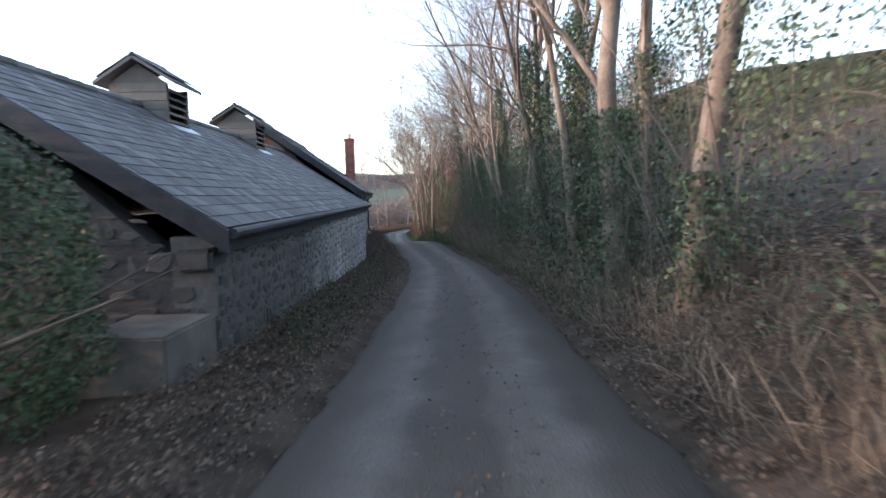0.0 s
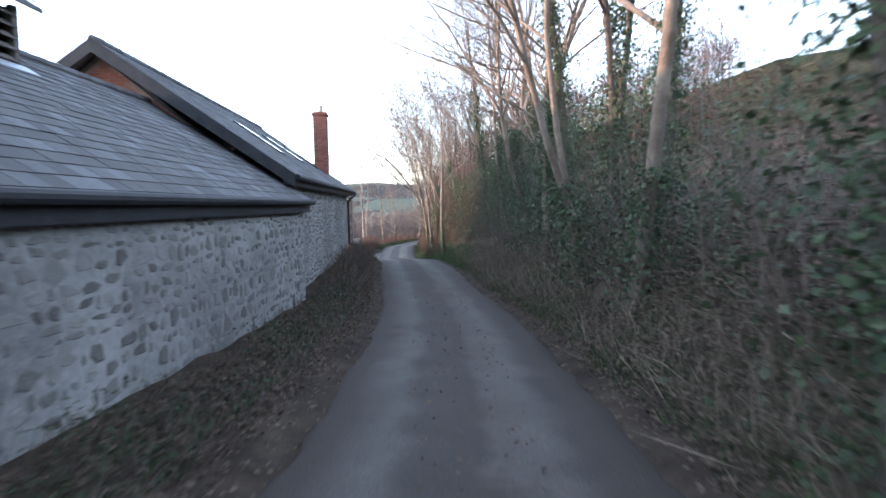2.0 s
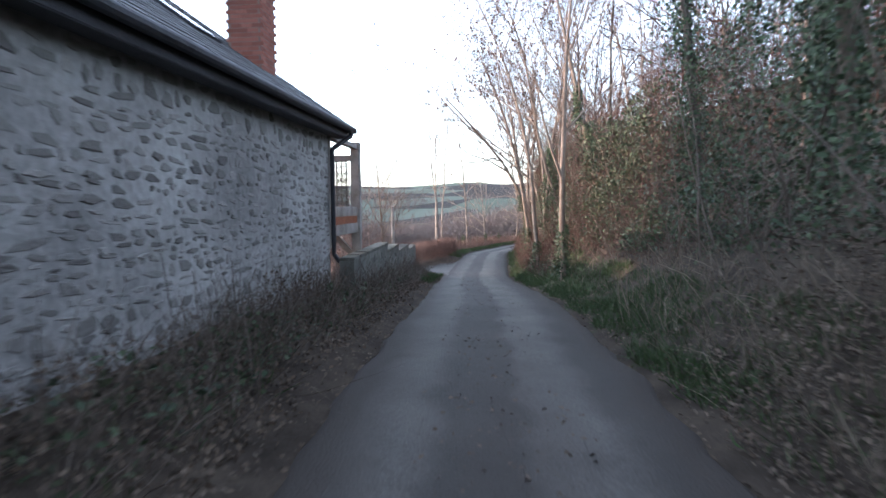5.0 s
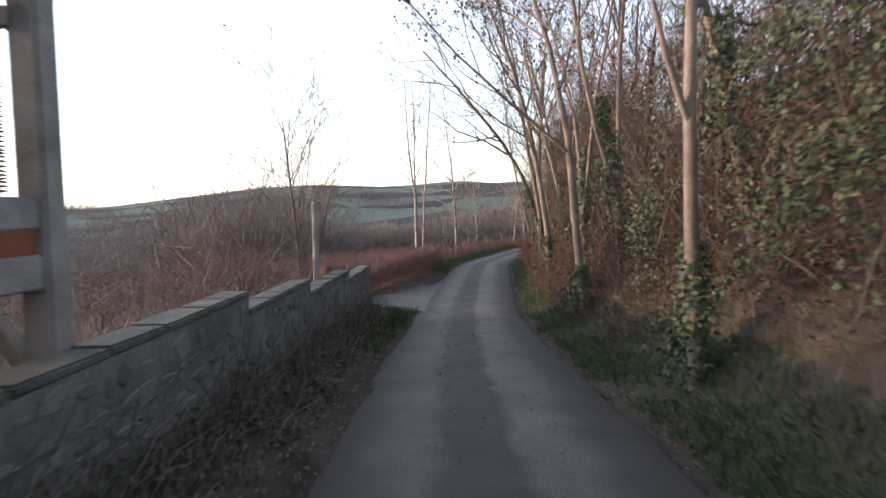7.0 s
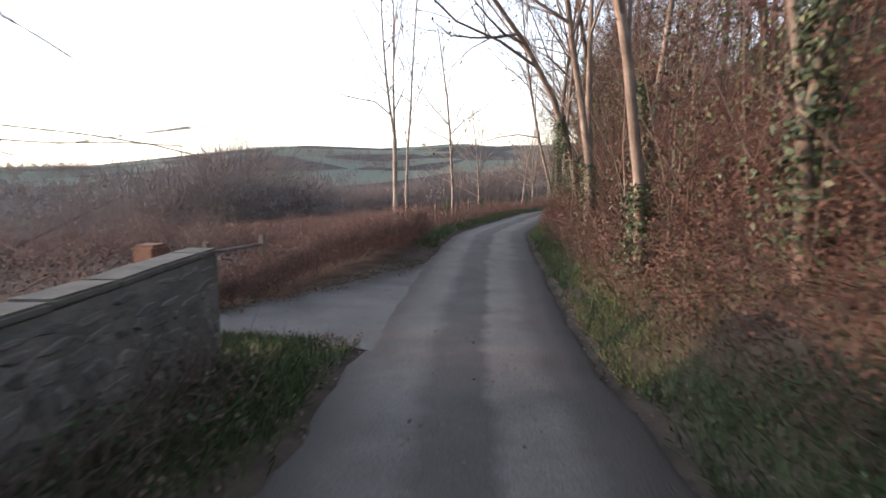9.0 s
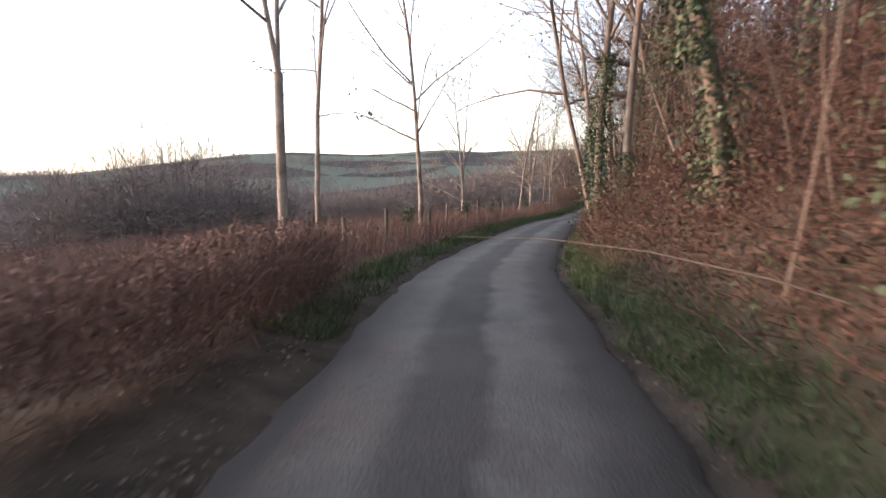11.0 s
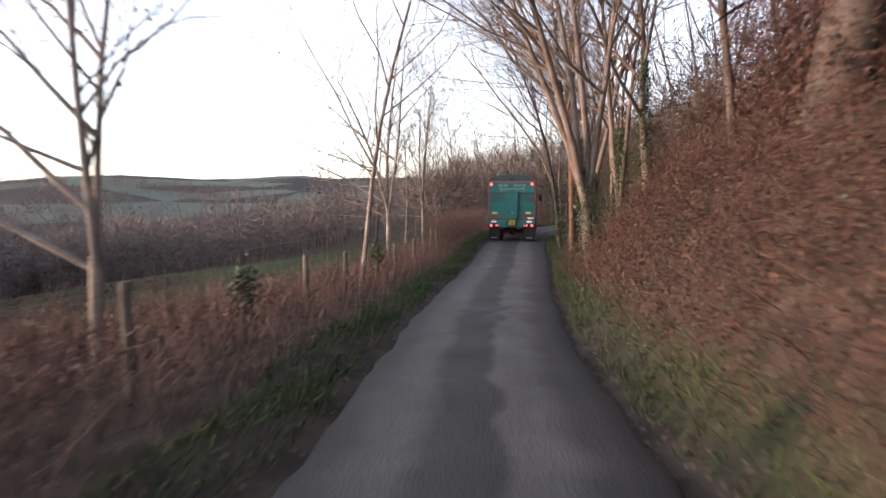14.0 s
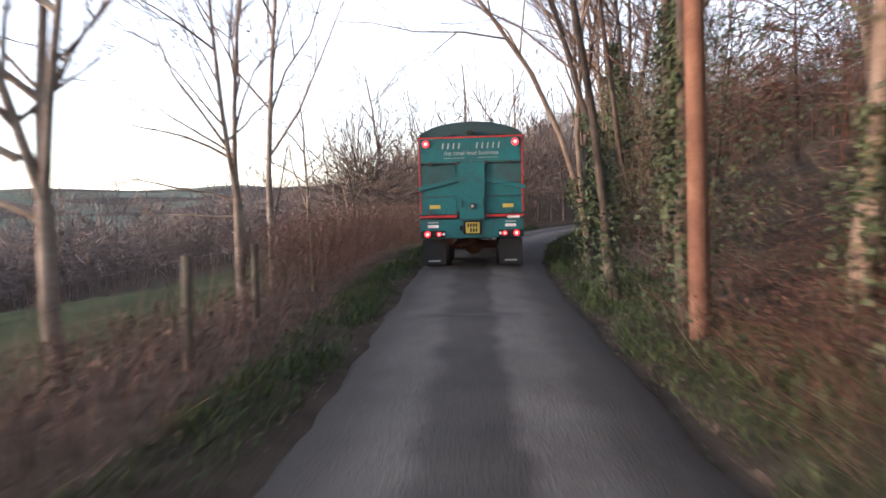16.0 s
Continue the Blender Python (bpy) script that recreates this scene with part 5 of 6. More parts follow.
rgt = np.random.default_rng(55)
for i in range(25):
    y = 49 + i * 3.75 + rgt.uniform(-1, 1)
    x = float(mid(y) + half(y) + rgt.uniform(3.6, 7.5) + 5.0 * ramp01(y, 83, 88) * (1 - ramp01(y, 103, 107)))
    tree("bare woodland tree on the slope above the lane", x, y, rgt.uniform(8, 11.5), rgt.uniform(.07, .12), (rgt.uniform(-.08, .05), 0), 500 + i, "bark_dark" if i % 3 else "bark", rgt.uniform(0, 4) if i % 2 else 0, 1500 if 82 < y < 108 else 500, .2, (8, 6, 4), .3, "russet", "trees on the slope above the bank", 1 + i % 2)


for i, (x, y, h, ln) in enumerate([(-9.5, 143, 10, 0), (-6.5, 149, 11, .05), (-4.2, 146, 11.5, .0), (-2.2, 151, 12, .04), (.2, 148, 12, -.03), (2.6, 153, 12.5, .0), (5.2, 150, 12, -.05), (-12.5, 150, 9.5, .03), (8.0, 143, 11.5, -.1), (9.5, 136, 11, -.14), (6.6, 131.5, 10.5, -.16), (-.5, 157, 12, 0), (3.3, 141.5, 9.5, .02), (7.6, 147.5, 11, 0)]):
    tree("bare twiggy tree beyond the bend of the lane", x, y, h, .12, (ln, 0), 700 + i, "bark_dark" if i % 2 else "bark", 6.5 if i == 12 else 0, 0, .25, (11, 6, 4), .3, "russet", "trees beyond the bend", 1 + i % 2, wander=.07)


# ---- hedge and undergrowth on the bank ----
HY = np.array([-10, 10, 19, 25, 40, 46, 60, 72, 85, 95, 105, 115, 125, 145.])
HT = np.array([5.6, 6.2, 2.7, 4.4, 4.8, 4.0, 5.6, 7.0, 7.4, 7.4, 5.0, 4.4, 5.6, 6.0])
HR = np.array([.8, .8, 1.1, 1.35, 1.5, 1.2, .95, 1.0, 1.3, 3.2, 2.3, 1.5, 1.2, 1.2])
H_IVY = np.array([1, 1, .35, 1, .9, .55, .3, .28, .2, .16, .26, .38, .6, .7])
H_RUS = np.array([.03, .05, .3, .08, .3, .95, 1, 1, .9, .8, .55, .45, .3, .3])


def bank_points(n, low=0.0, power=1.0, depth=.4, dens=None, seed=1, top=1.0, y0=-9., y1=142.):
    """Points through the outer layer of the growth on the bank, with the outward direction."""
    rg = np.random.default_rng(seed)
    y = rg.uniform(y0, y1, n)
    if dens is not None:
        y = y[rg.uniform(0, 1, n) < np.interp(y, HY, dens)]
    n = len(y)
    h = low + rg.uniform(0, 1, n) ** power * (np.interp(y, HY, HT) * top * (1 + .18 * rough(y, 0, 1.2)) - low)
    bulge = .40 * rough(y, h * 1.5, .9) + .2 * rough(y, h, 2.7)
    r = np.interp(y, HY, HR) + .17 * h + bulge * np.clip(h, .2, 1) + rg.exponential(depth, n)
    x = mid(y) + half(y) + r
    z = np.maximum(road_z(y) + .22 + h, height(x, y) + .05)
    return np.stack([x, y, z], -1), y, h


def patchy(y, h, s, seed):
    return .5 + .5 * rough(y + seed * 13, h * 1.3 + seed, s)


def stuff(name, v, f, mat, label, category):
    return tagged(mesh_from(name, v, f, M[mat]), label, category, "", "stuff")


out_dir = np.array([-1.0, 0, .25])
p, y, h = bank_points(320000, .25, .85, .45, H_IVY, 1)
keep = rng.uniform(0, 1, len(y)) < np.clip(patchy(y, h, .55, 1) * 2.0 - .35, .12, 1) * np.clip((h - .15 - .5 * ramp01(y, 28, 38)) * 1.5, .06, 1)
p = p[keep]
p3, y3, h3 = bank_points(36000, .9, .9, .45, None, 8, 1.0, 41., 54.)
p = np.concatenate([p, p3[rng.uniform(0, 1, len(p3)) < np.clip(patchy(y3, h3, .45, 8) * 2.4 - .75, .03, 1)]])
v, f = leaf_quads(p, rng.uniform(.04, .085, len(p)), out_dir, .75)
stuff("ivy_foliage", v, f, "ivy", "dark glossy ivy smothering the roadside bank", "ivy")
p, y, h = bank_points(420000, .3, .9, .8, H_RUS, 2)
keep = rng.uniform(0, 1, len(y)) < np.clip(patchy(y, h, .6, 2) * 1.5 - .1, .1, 1)
p = p[keep]
p2, y2, h2 = bank_points(170000, .4, .85, .6, H_RUS, 6, 1.05, 43., 112.)
p = np.concatenate([p, p2[rng.uniform(0, 1, len(p2)) < np.clip(patchy(y2, h2, .5, 6) * 1.6, .25, 1)] + np.array([.35, 0, 0])])
v, f = leaf_quads(p, rng.uniform(.02, .044, len(p)), out_dir, 1.0)
stuff("withered_foliage", v, f, "russet", "russet withered beech and bramble leaves on the bank", "hedge")
p, y, h = bank_points(42000, .05, .9, .7, np.array([1, 1, 1, .7, .7, .6, .45, .45, .5, .6, .7, .8, .8, .6]), 3, 1.22)
d = rng.normal(size=p.shape) * np.array([.6, .9, .55]) + np.stack([np.full(len(y), -.25), np.zeros(len(y)), np.interp(y, [30, 50], [.25, .75])], -1)
v, f = blades(p - np.array([-.1, 0, .2]), d, rng.uniform(.3, 1.1, len(p)), rng.uniform(.003, .007, len(p)))
stuff("bare_twigs", v, f, "twig", "tangle of grey-brown hedge twigs along the bank", "hedge")
p, y, h = bank_points(76000, .2, .85, .8, H_RUS, 4)
d = rng.normal(size=p.shape) * np.array([.6, .8, .5]) + np.array([-.25, 0, .7])
v, f = blades(p, d, rng.uniform(.2, .75, len(p)), rng.uniform(.0025, .0055, len(p)))
stuff("russet_twigs", v, f, "twig_red", "russet bramble stems hanging over the bank", "hedge")
# uprights of the hedge, stout grey stems
p, y, h = bank_points(2300, .0, 1.2, .6, None, 5, .45, 7.)
p = p[rng.uniform(0, 1, len(p)) < np.interp(p[:, 1], [16, 20, 40, 46, 74, 84], [.8, .5, .5, .25, .25, .1])]
d = rng.normal(size=p.shape) * .27 + np.array([-.05, 0, 1])
v, f = stalks(p - np.array([0, 0, .3]), d, rng.uniform(1.2, 4.0, len(p)) * np.interp(p[:, 1], [74, 84], [1, .38]), rng.uniform(.008, .024, len(p)), .35, 4)
stuff("hedge_stems", v, f, "twig", "upright grey hedge stems on the bank", "hedge")


def verge(side, n, l0, l1, y0, y1, seed):
    rg = np.random.default_rng(seed)
    y = rg.uniform(y0, y1, n)
    l = rg.uniform(l0, l1, n) + .10 * rough(y, 2, 1.5)
    x = mid(y) + side * (half(y) + l)
    return np.stack([x, y, height(x, y)], -1), y, l


# brambles and bracken lying over the steep bank
p, y, l = verge(1, 60000, .55, 7.5, 50, 112, 23)
p = p[rng.uniform(0, 1, len(p)) < np.clip(1.25 - l / 8, .2, 1)]
v, f = blades(p, rng.normal(size=p.shape) * .55 + np.array([-.45, 0, .75]), rng.uniform(.25, .8, len(p)), rng.uniform(.003, .0055, len(p)))
stuff("bramble_stems", v, f, "twig_red", "russet bramble and bracken stems lying over the steep bank", "brambles")
p, y, l = verge(1, 210000, .75, 8.5, 50, 114, 24)
p = p[rng.uniform(0, 1, len(p)) < np.clip(1.25 - l / 8, .2, 1) * np.clip(.75 + .6 * rough(y, l, 1.3), .1, 1)]
p = p + np.array([-.25, 0, 1]) * (rng.uniform(0, 1, len(p)) ** 1.3 * (.25 + .75 * np.clip(.5 + .8 * rough(p[:, 1], p[:, 0], 1.5), 0, 1)))[:, None]
v, f = leaf_quads(p, rng.uniform(.022, .05, len(p)), np.array([-.6, 0, .5]), .9)
p2, y2, l2 = verge(1, 120000, .5, 2.6, 54, 105, 26)
p2 = p2[rng.uniform(0, 1, len(p2)) < np.clip(.2 + 1.4 * ramp01(l2, .45, 1.1) * (.6 + .6 * rough(y2, l2 * 1.4, 1.1)), .05, 1)]
p2 = p2 + np.array([-.3, 0, 1]) * (rng.uniform(0, 1, len(p2)) ** 1.4 * (.2 + .7 * np.clip(.5 + .8 * rough(p2[:, 1], p2[:, 0], 1.9), 0, 1)))[:, None]
v2, f2 = leaf_quads(p2, rng.uniform(.022, .05, len(p2)), np.array([-.6, 0, .5]), .9)
v, f = np.concatenate([v, v2]), np.concatenate([f, np.asarray(f2) + len(v)])
stuff("bramble_leaves", v, f, "russet", "withered brown bramble leaves over the steep bank", "brambles")
p, y, l = verge(1, 26000, .6, 6, 50, 120, 25)
p = p[(rough(y, l * 1.5, .8) > .12)]
p = p + np.array([-.2, 0, 1]) * (rng.uniform(0, 1, len(p)) * .4)[:, None]
v, f = leaf_quads(p, rng.uniform(.03, .06, len(p)), np.array([-.6, 0, .5]), .9)
stuff("bramble_greenery", v, f, "ivy", "patches of green ivy and bramble on the steep bank", "brambles")
# dead grass and stems at the foot of the bank, and leaf litter
p, y, l = verge(1, 16000, .3, 1.5, -9, 42, 21)
p = p[rng.uniform(0, 1, len(p)) < np.interp(p[:, 1], [5, 9, 18, 24, 30, 42], [.3, .5, .45, .2, .4, .2])]
v, f = blades(p, rng.normal(size=p.shape) * .42 + np.array([-.15, 0, 1]), rng.uniform(.25, .95, len(p)), rng.uniform(.0025, .005, len(p)))
stuff("dead_grass", v, f, "straw", "pale dead grass stems at the foot of the bank", "grass")
p, y, l = verge(1, 2600, .5, 1.8, 46, 140, 22)
v, f = stalks(p, rng.normal(size=p.shape) * .45 + np.array([-.2, 0, 1]), rng.uniform(.12, .5, len(p)), rng.uniform(.0025, .005, len(p)), .7, 1)
stuff("dead_grass", v, f, "straw", "bleached dead grass among the brambles", "grass")
lit = []
for sd, n, a, b, y0, y1, s in ((1, 16000, -.12, 1.5, -9, 45, 31), (-1, 14000, -.15, 1.4, -9, 58, 32), (1, 11000, -.15, .6, 45, 140, 33), (-1, 5000, -.05, 1.2, 66, 140, 34)):
    lit.append(verge(sd, n, a, b, y0, y1, s)[0] + np.array([0, 0, .035]))
q, yy, ll = verge(1, 60000, .15, 2.9, 4, 38, 37)
lit.append(q + np.array([-.12, 0, 1]) * (rng.uniform(.02, 1, len(q)) ** 1.6 * (.25 + .7 * patchy(yy, ll, .9, 2)) * np.clip(ll, .2, 1.2))[:, None])
lit.append(verge(-1, 1100, -2.1, -1.15, -6, 40, 38)[0] + np.array([0, 0, .115]))
lit.append(verge(-1, 1500, -2.2, -.9, -6, 60, 35)[0] + np.array([0, 0, .115]))
for line, n in ((near, 1800), (farc, 3000)):
    k = rng.uniform(.6, 6, n)
    ax = np.interp(k, range(7), [a for a, b in line]) + rng.normal(size=n) * .2
    ay = np.interp(k, range(7), [b for a, b in line]) + rng.normal(size=n) * .2
    lit.append(np.stack([ax, ay, np.maximum(height(ax, ay), road_z(ay) - .12) + .04], -1))
p = np.concatenate(lit)
v, f = leaf_quads(p, rng.uniform(.025, .06, len(p)), np.array([0, 0, 1.6]), .5)
stuff("leaf_litter", v, f, "litter", "brown fallen leaves strewn along the verges", "leaf litter")
fp, fy, fl = verge(1, 48, 1.7, 2.3, 31.2, 34.2, 36)
v, f = stalks(fp, rng.normal(size=fp.shape) * .15 + np.array([-.1, 0, 1]), rng.uniform(.5, .9, len(fp)), np.full(len(fp), .004), .2)
stuff("seed_stalks", v, f, "straw", "dry weed stalks at the foot of the bank", "weeds")
q = v.reshape(len(fp), -1, 3)[:, -1]
q = np.repeat(q, 6, axis=0) + rng.normal(size=(len(fp) * 6, 3)) * .05
v, f = leaf_quads(q, rng.uniform(.03, .06, len(q)), None, 1.0)
mesh_ob = tagged(mesh_from("seed_heads", v, f, plain("white_seed_down", (.34, .33, .31), .9)), "white fluffy seed heads on dry weeds", "weeds", "", "stuff")
# green grass strips
gp = []
for sd, n, a, b, y0, y1, s in ((1, 56000, .06, 1.3, 37, 80, 41), (1, 42000, .04, 1.4, 80, 140, 42), (-1, 44000, .1, .85, 70, 140, 43), (-1, 9000, .05, 1.3, 51.5, 59.0, 44), (1, 16000, .2, 1.3, 10, 37, 45), (-1, 4000, .5, 1.2, 8, 46, 46)):
    q, yy, ll = verge(sd, n, a, b, y0, y1, s)
    keep = rng.uniform(0, 1, n) < np.clip(patchy(yy, ll * 2, .8, s) * 1.6 - .15, .08, 1) * (1 - .85 * (sd > 0) * ramp01(ll, .45, .95) * ramp01(yy, 56, 66) * (1 - ramp01(yy, 100, 106)))
    gp.append(q[keep])
k = rng.uniform(1.8, 6, 3000)
ax = np.interp(k, range(7), [a for a, b in near]) + rng.normal(size=3000) * .1
ay = np.interp(k, range(7), [b for a, b in near]) - np.abs(rng.normal(size=3000)) * .45 + .12
gp.append(np.stack([ax, ay, np.maximum(height(ax, ay), road_z(ay) - .15)], -1))
p = np.concatenate(gp)
v, f = blades(p - np.array([0, 0, .02]), rng.normal(size=p.shape) * .5 + np.array([0, 0, 1]), rng.uniform(.07, .22, len(p)), rng.uniform(.004, .009, len(p)))
stuff("verge_grass", v, f, "grass", "short green winter grass along the lane edges", "grass")
# weeds and brambles against the building walls
p, y, l = verge(-1, 11000, .45, 1.65, 9, 57, 51)
v, f = blades(p, rng.normal(size=p.shape) * .5 + np.array([.1, 0, 1]), rng.uniform(.15, .65, len(p)) * (.25 + .5 * patchy(y, l, .5, 7) + .8 * ramp01(y, 27, 34)), rng.uniform(.0025, .006, len(p)))
stuff("wall_weeds", v, f, "twig", "dead weeds and brambles growing against the stone walls", "weeds")
p, y, l = verge(-1, 4500, .55, 1.3, 9, 57, 52)
p = p + np.array([0, 0, 1]) * (rng.uniform(0, .35, len(p)) * patchy(y, l, .6, 3) * (.4 + ramp01(y, 27, 34)))[:, None]
v, f = leaf_quads(p, rng.uniform(.04, .09, len(p)), np.array([.3, 0, 1]), .8)
stuff("wall_foliage", v, f, "ivy", "low green weeds at the foot of the stone walls", "weeds")
p, y, l = verge(-1, 26000, .25, 1.6, 3, 57, 54)
p = p + np.array([0, 0, 1]) * (rng.uniform(0, 1, len(p)) ** 1.5 * (.06 + (.16 + .3 * ramp01(y, 27, 33)) * patchy(y, l, .7, 4)) * np.clip(l, .2, 1.2))[:, None]
v, f = leaf_quads(p, rng.uniform(.025, .06, len(p)), np.array([.4, 0, .8]), .9)
stuff("bramble_tangle", v, f, "litter", "brown withered brambles banked against the walls", "brambles")

p, y, l = verge(-1, 3600, .9, 1.5, 8, 29, 53)
keep = patchy(y, l, .35, 9) > .42
p, y, l = p[keep], y[keep], l[keep]
p = p + np.array([0, 0, 1]) * (rng.uniform(0, 1, len(p)) ** 1.4 * (.12 + .5 * patchy(y, l, .4, 5)))[:, None]
v, f = leaf_quads(p, rng.uniform(.022, .05, len(p)), np.array([.6, 0, .7]), .9)
stuff("wall_ivy", v, f, "ivy", "dark ivy and nettles creeping up the foot of the walls", "weeds")

# ---- field side: scrub, hedges, fences ----
p, y, l = verge(-1, 80000, .7, 15.0, 70, 116, 61)
keep = rng.uniform(0, 1, len(p)) < np.clip(1.2 - (l - 1.2) / 13 + .5 * rough(y, l, .8), .05, 1) * np.where(y > 96, .85 * (l < np.interp(y, [96, 104, 112], [11, 4.2, 3.4])), 1)
p = p[keep]
v, f = blades(p, rng.normal(size=p.shape) * .4 + np.array([0, 0, 1]), rng.uniform(.3, 1.0, len(p)) * np.interp(p[:, 0] - mid(p[:, 1]) + half(p[:, 1]), [-15, -6, -3, -1.6, -.7], [.8, .95, 1.3, 1.0, .4]), rng.uniform(.003, .006, len(p)))
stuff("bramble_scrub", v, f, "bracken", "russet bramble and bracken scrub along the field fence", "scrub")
p, y, l = verge(-1, 70000, 1.1, 15, 72, 114, 62)
p = p + np.array([0, 0, 1]) * (rng.uniform(.1, .75, len(p)))[:, None]
keep = rng.uniform(0, 1, len(p)) < np.clip(1.1 - (l - 1.2) / 13 + .5 * rough(y, l, .8), .05, 1) * np.where(y > 96, .85 * (l < np.interp(y, [96, 104, 112], [11, 4.2, 3.4])), 1)
v, f = leaf_quads(p[keep], rng.uniform(.025, .055, keep.sum()), None, 1.0)
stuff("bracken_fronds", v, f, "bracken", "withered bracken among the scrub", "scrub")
p, y, l = verge(-1, 115000, 3.0, 34, 64, 122, 63)
p = p + np.array([0, 0, 1]) * (rng.uniform(0, 1, len(p)) ** 1.2 * (.35 + .35 * rough(p[:, 0], p[:, 1], .5)))[:, None]
keep = (rng.uniform(0, 1, len(p)) < np.clip(.8 + .5 * rough(y, l, .25), .1, 1)) & ((y < 100 + 2 * rough(l, y, .4)) | (l > 15)) & ((y > 70) | (l > 5))
v, f = leaf_quads(p[keep], rng.uniform(.05, .12, keep.sum()), np.array([0, 0, .6]), 1.0)
stuff("bracken_bed", v, f, "bracken_red", "wide bed of dead red-brown bracken over the sloping field", "bracken")


def bow(y):
    """How far the hedge stands back from the lane round the side entrance."""
    return np.interp(y, [59, 62, 64.5, 68, 73], [3.5, 2.8, 2.0, .9, .9])


def clipped_hedge(y0, y1, l0, l1, hgt, n, seed, label):
    rg = np.random.default_rng(seed)
    y = rg.uniform(y0, y1, n)
    l = rg.uniform(l0, l1, n) + (bow(y) if y0 < 70 else 0)
    x = mid(y) - half(y) - l
    z = height(x, y)
    hh = hgt * (1 + .10 * rough(y, 1, 1.5)) * (.5 + .5 * ramp01(y, 61, 65))
    d = rg.normal(size=(n, 3)) * .45 + np.array([0, 0, .9])
    s0 = rg.uniform(0, .75, n)
    p = np.stack([x, y, z + s0 * hh], -1)
    v, f = blades(p, d, np.minimum(rg.uniform(.2, .6, n), (1.02 - s0) * hh + .05), rg.uniform(.003, .0055, n))
    hedge = tagged(new("hedge"), label, "hedge", "", "stuff")
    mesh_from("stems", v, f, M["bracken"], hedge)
    m = n
    y = rg.uniform(y0, y1, m)
    l = rg.uniform(l0, l1, m) + (bow(y) if y0 < 70 else 0)
    x = mid(y) - half(y) - l
    p = np.stack([x, y, height(x, y) + rg.uniform(.1, 1, m) * hgt * (1 + .10 * rough(y, 1, 1.5)) * (.5 + .5 * ramp01(y, 61, 65))], -1)
    v, f = leaf_quads(p, rg.uniform(.025, .05, m), None, 1.0)
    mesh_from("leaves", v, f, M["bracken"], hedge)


clipped_hedge(59.2, 73, -.3, .75, 1.05, 17000, 71, "clipped russet beech hedge beside the lane")
clipped_hedge(116.5, 142, 1.1, 2.6, 1.6, 22000, 72, "tall clipped brown hedge beside the lane")


def wire_fence(y0, y1, step, off, label):
    fz = thing("wire_fence", label, "fence")
    rg = random.Random(4)
    tops, y = [], y0
    while y < y1:
        yy = y + rg.uniform(-.2, .2)
        x = float(mid(yy) - off + rg.uniform(-.1, .1))
        z = float(height(x, yy))
        hh = rg.uniform(.95, 1.2)
        bm = bmesh.new()
        cyl(bm, (0, 0, -.4), (rg.uniform(-.05, .05), rg.uniform(-.05, .05), hh), .055, .05, 8)
        ob = part("post", bm, M["pole_grey"], fz)
        ob.matrix_basis = pose(x, yy, z)
        if len(tops) in (4, 7, 9, 12):
            q = np.random.default_rng(len(tops)).normal(size=(420, 3)) * np.array([.09, .09, .17]) + np.array([0, 0, hh * .8])
            v, f = leaf_quads(q, np.full(len(q), .06), None, 1.0)
            tagged(mesh_from("ivy", v, f, M["ivy"], ob), "clump of dark ivy on the post")
        tops.append((x, yy, z, hh))
        y += step
    for k in (.35, .62, .92):
        tb = Tubes()
        tb.add([(a, b, c + k * h) for a, b, c, h in tops], [.0022] * len(tops), 3)
        tb.build("wire", M["galv"], fz)
    return fz


wire_fence(72, 118, 2.7, 3.3, "weathered timber posts and sagging wire field fence")
far_fence = thing("field_fence", "pale post and rail fence across the far pasture", "fence")
fence_line = [(-47 + i * 2.4, 178.5 - .12 * i) for i in range(12)]
for a, b in fence_line:
    ob = part("post", boxes((0, 0, .5, .12, .12, 1.6), bevel=.01), M["oak"], far_fence)
    ob.matrix_basis = pose(a, b, float(height(a, b)))
for (a, b), (c, d) in zip(fence_line, fence_line[1:]):
    bm = bmesh.new()
    cyl(bm, (a, b, float(height(a, b)) + 1.05), (c, d, float(height(c, d)) + 1.05), .045, n=6)
    part("rail", bm, M["oak"], far_fence)
rail = thing("rail_fence", "weathered timber post and rail fence beside the entrance", "fence")
rp = [(-12.3, 64.1), (-12.45, 62.2), (-12.4, 60.3), (-12.1, 58.4), (-12.9, 56.6)]
for a, b in rp:
    bm = boxes((0, 0, .35, .11, .11, 1.4), bevel=.01)
    ob = part("post", bm, M["pole_grey"], rail)
    ob.matrix_basis = pose(a, b, float(height(a, b)))
for (a, b), (c, d) in zip(rp, rp[1:]):
    for k in (.25, .55, .85):
        tb = bmesh.new()
        cyl(tb, (a, b, float(height(a, b)) + k), (c, d, float(height(c, d)) + k), .036, n=6)
        part("rail", tb, M["pole_grey"], rail)
gp_ = part("gate_post", boxes((0, 0, .45, .34, .34, 1.75), bevel=.04), M["pole"], None)
gp_.matrix_basis = pose(-11.0, 58.7, float(height(-11.0, 58.7)))
tagged(gp_, "stout timber gate post past the wall end", "post")
bm = bmesh.new()
cyl(bm, (0, 0, -.5), (0, 0, .5 - float(height(-8.75, 53.0))), .06, .055, 12)
po = part("service_pole", bm, M["oak"], None)
po.matrix_basis = pose(-8.75, 53.0, float(height(-8.75, 53.0)) )
tagged(po, "short grey timber pole behind the parapet wall", "pole")
bm = bmesh.new()
cyl(bm, (0, 0, -.5), (0, 0, 8.5), .12, .095, 16)
tp = part("telegraph_pole", bm, M["pole"], None)
tp.matrix_basis = pose(-2.3, 112.4, float(height(-2.3, 112.4)), 0, -1.2, 0)
tagged(tp, "tall brown telegraph pole on the bank beside the lane", "pole")
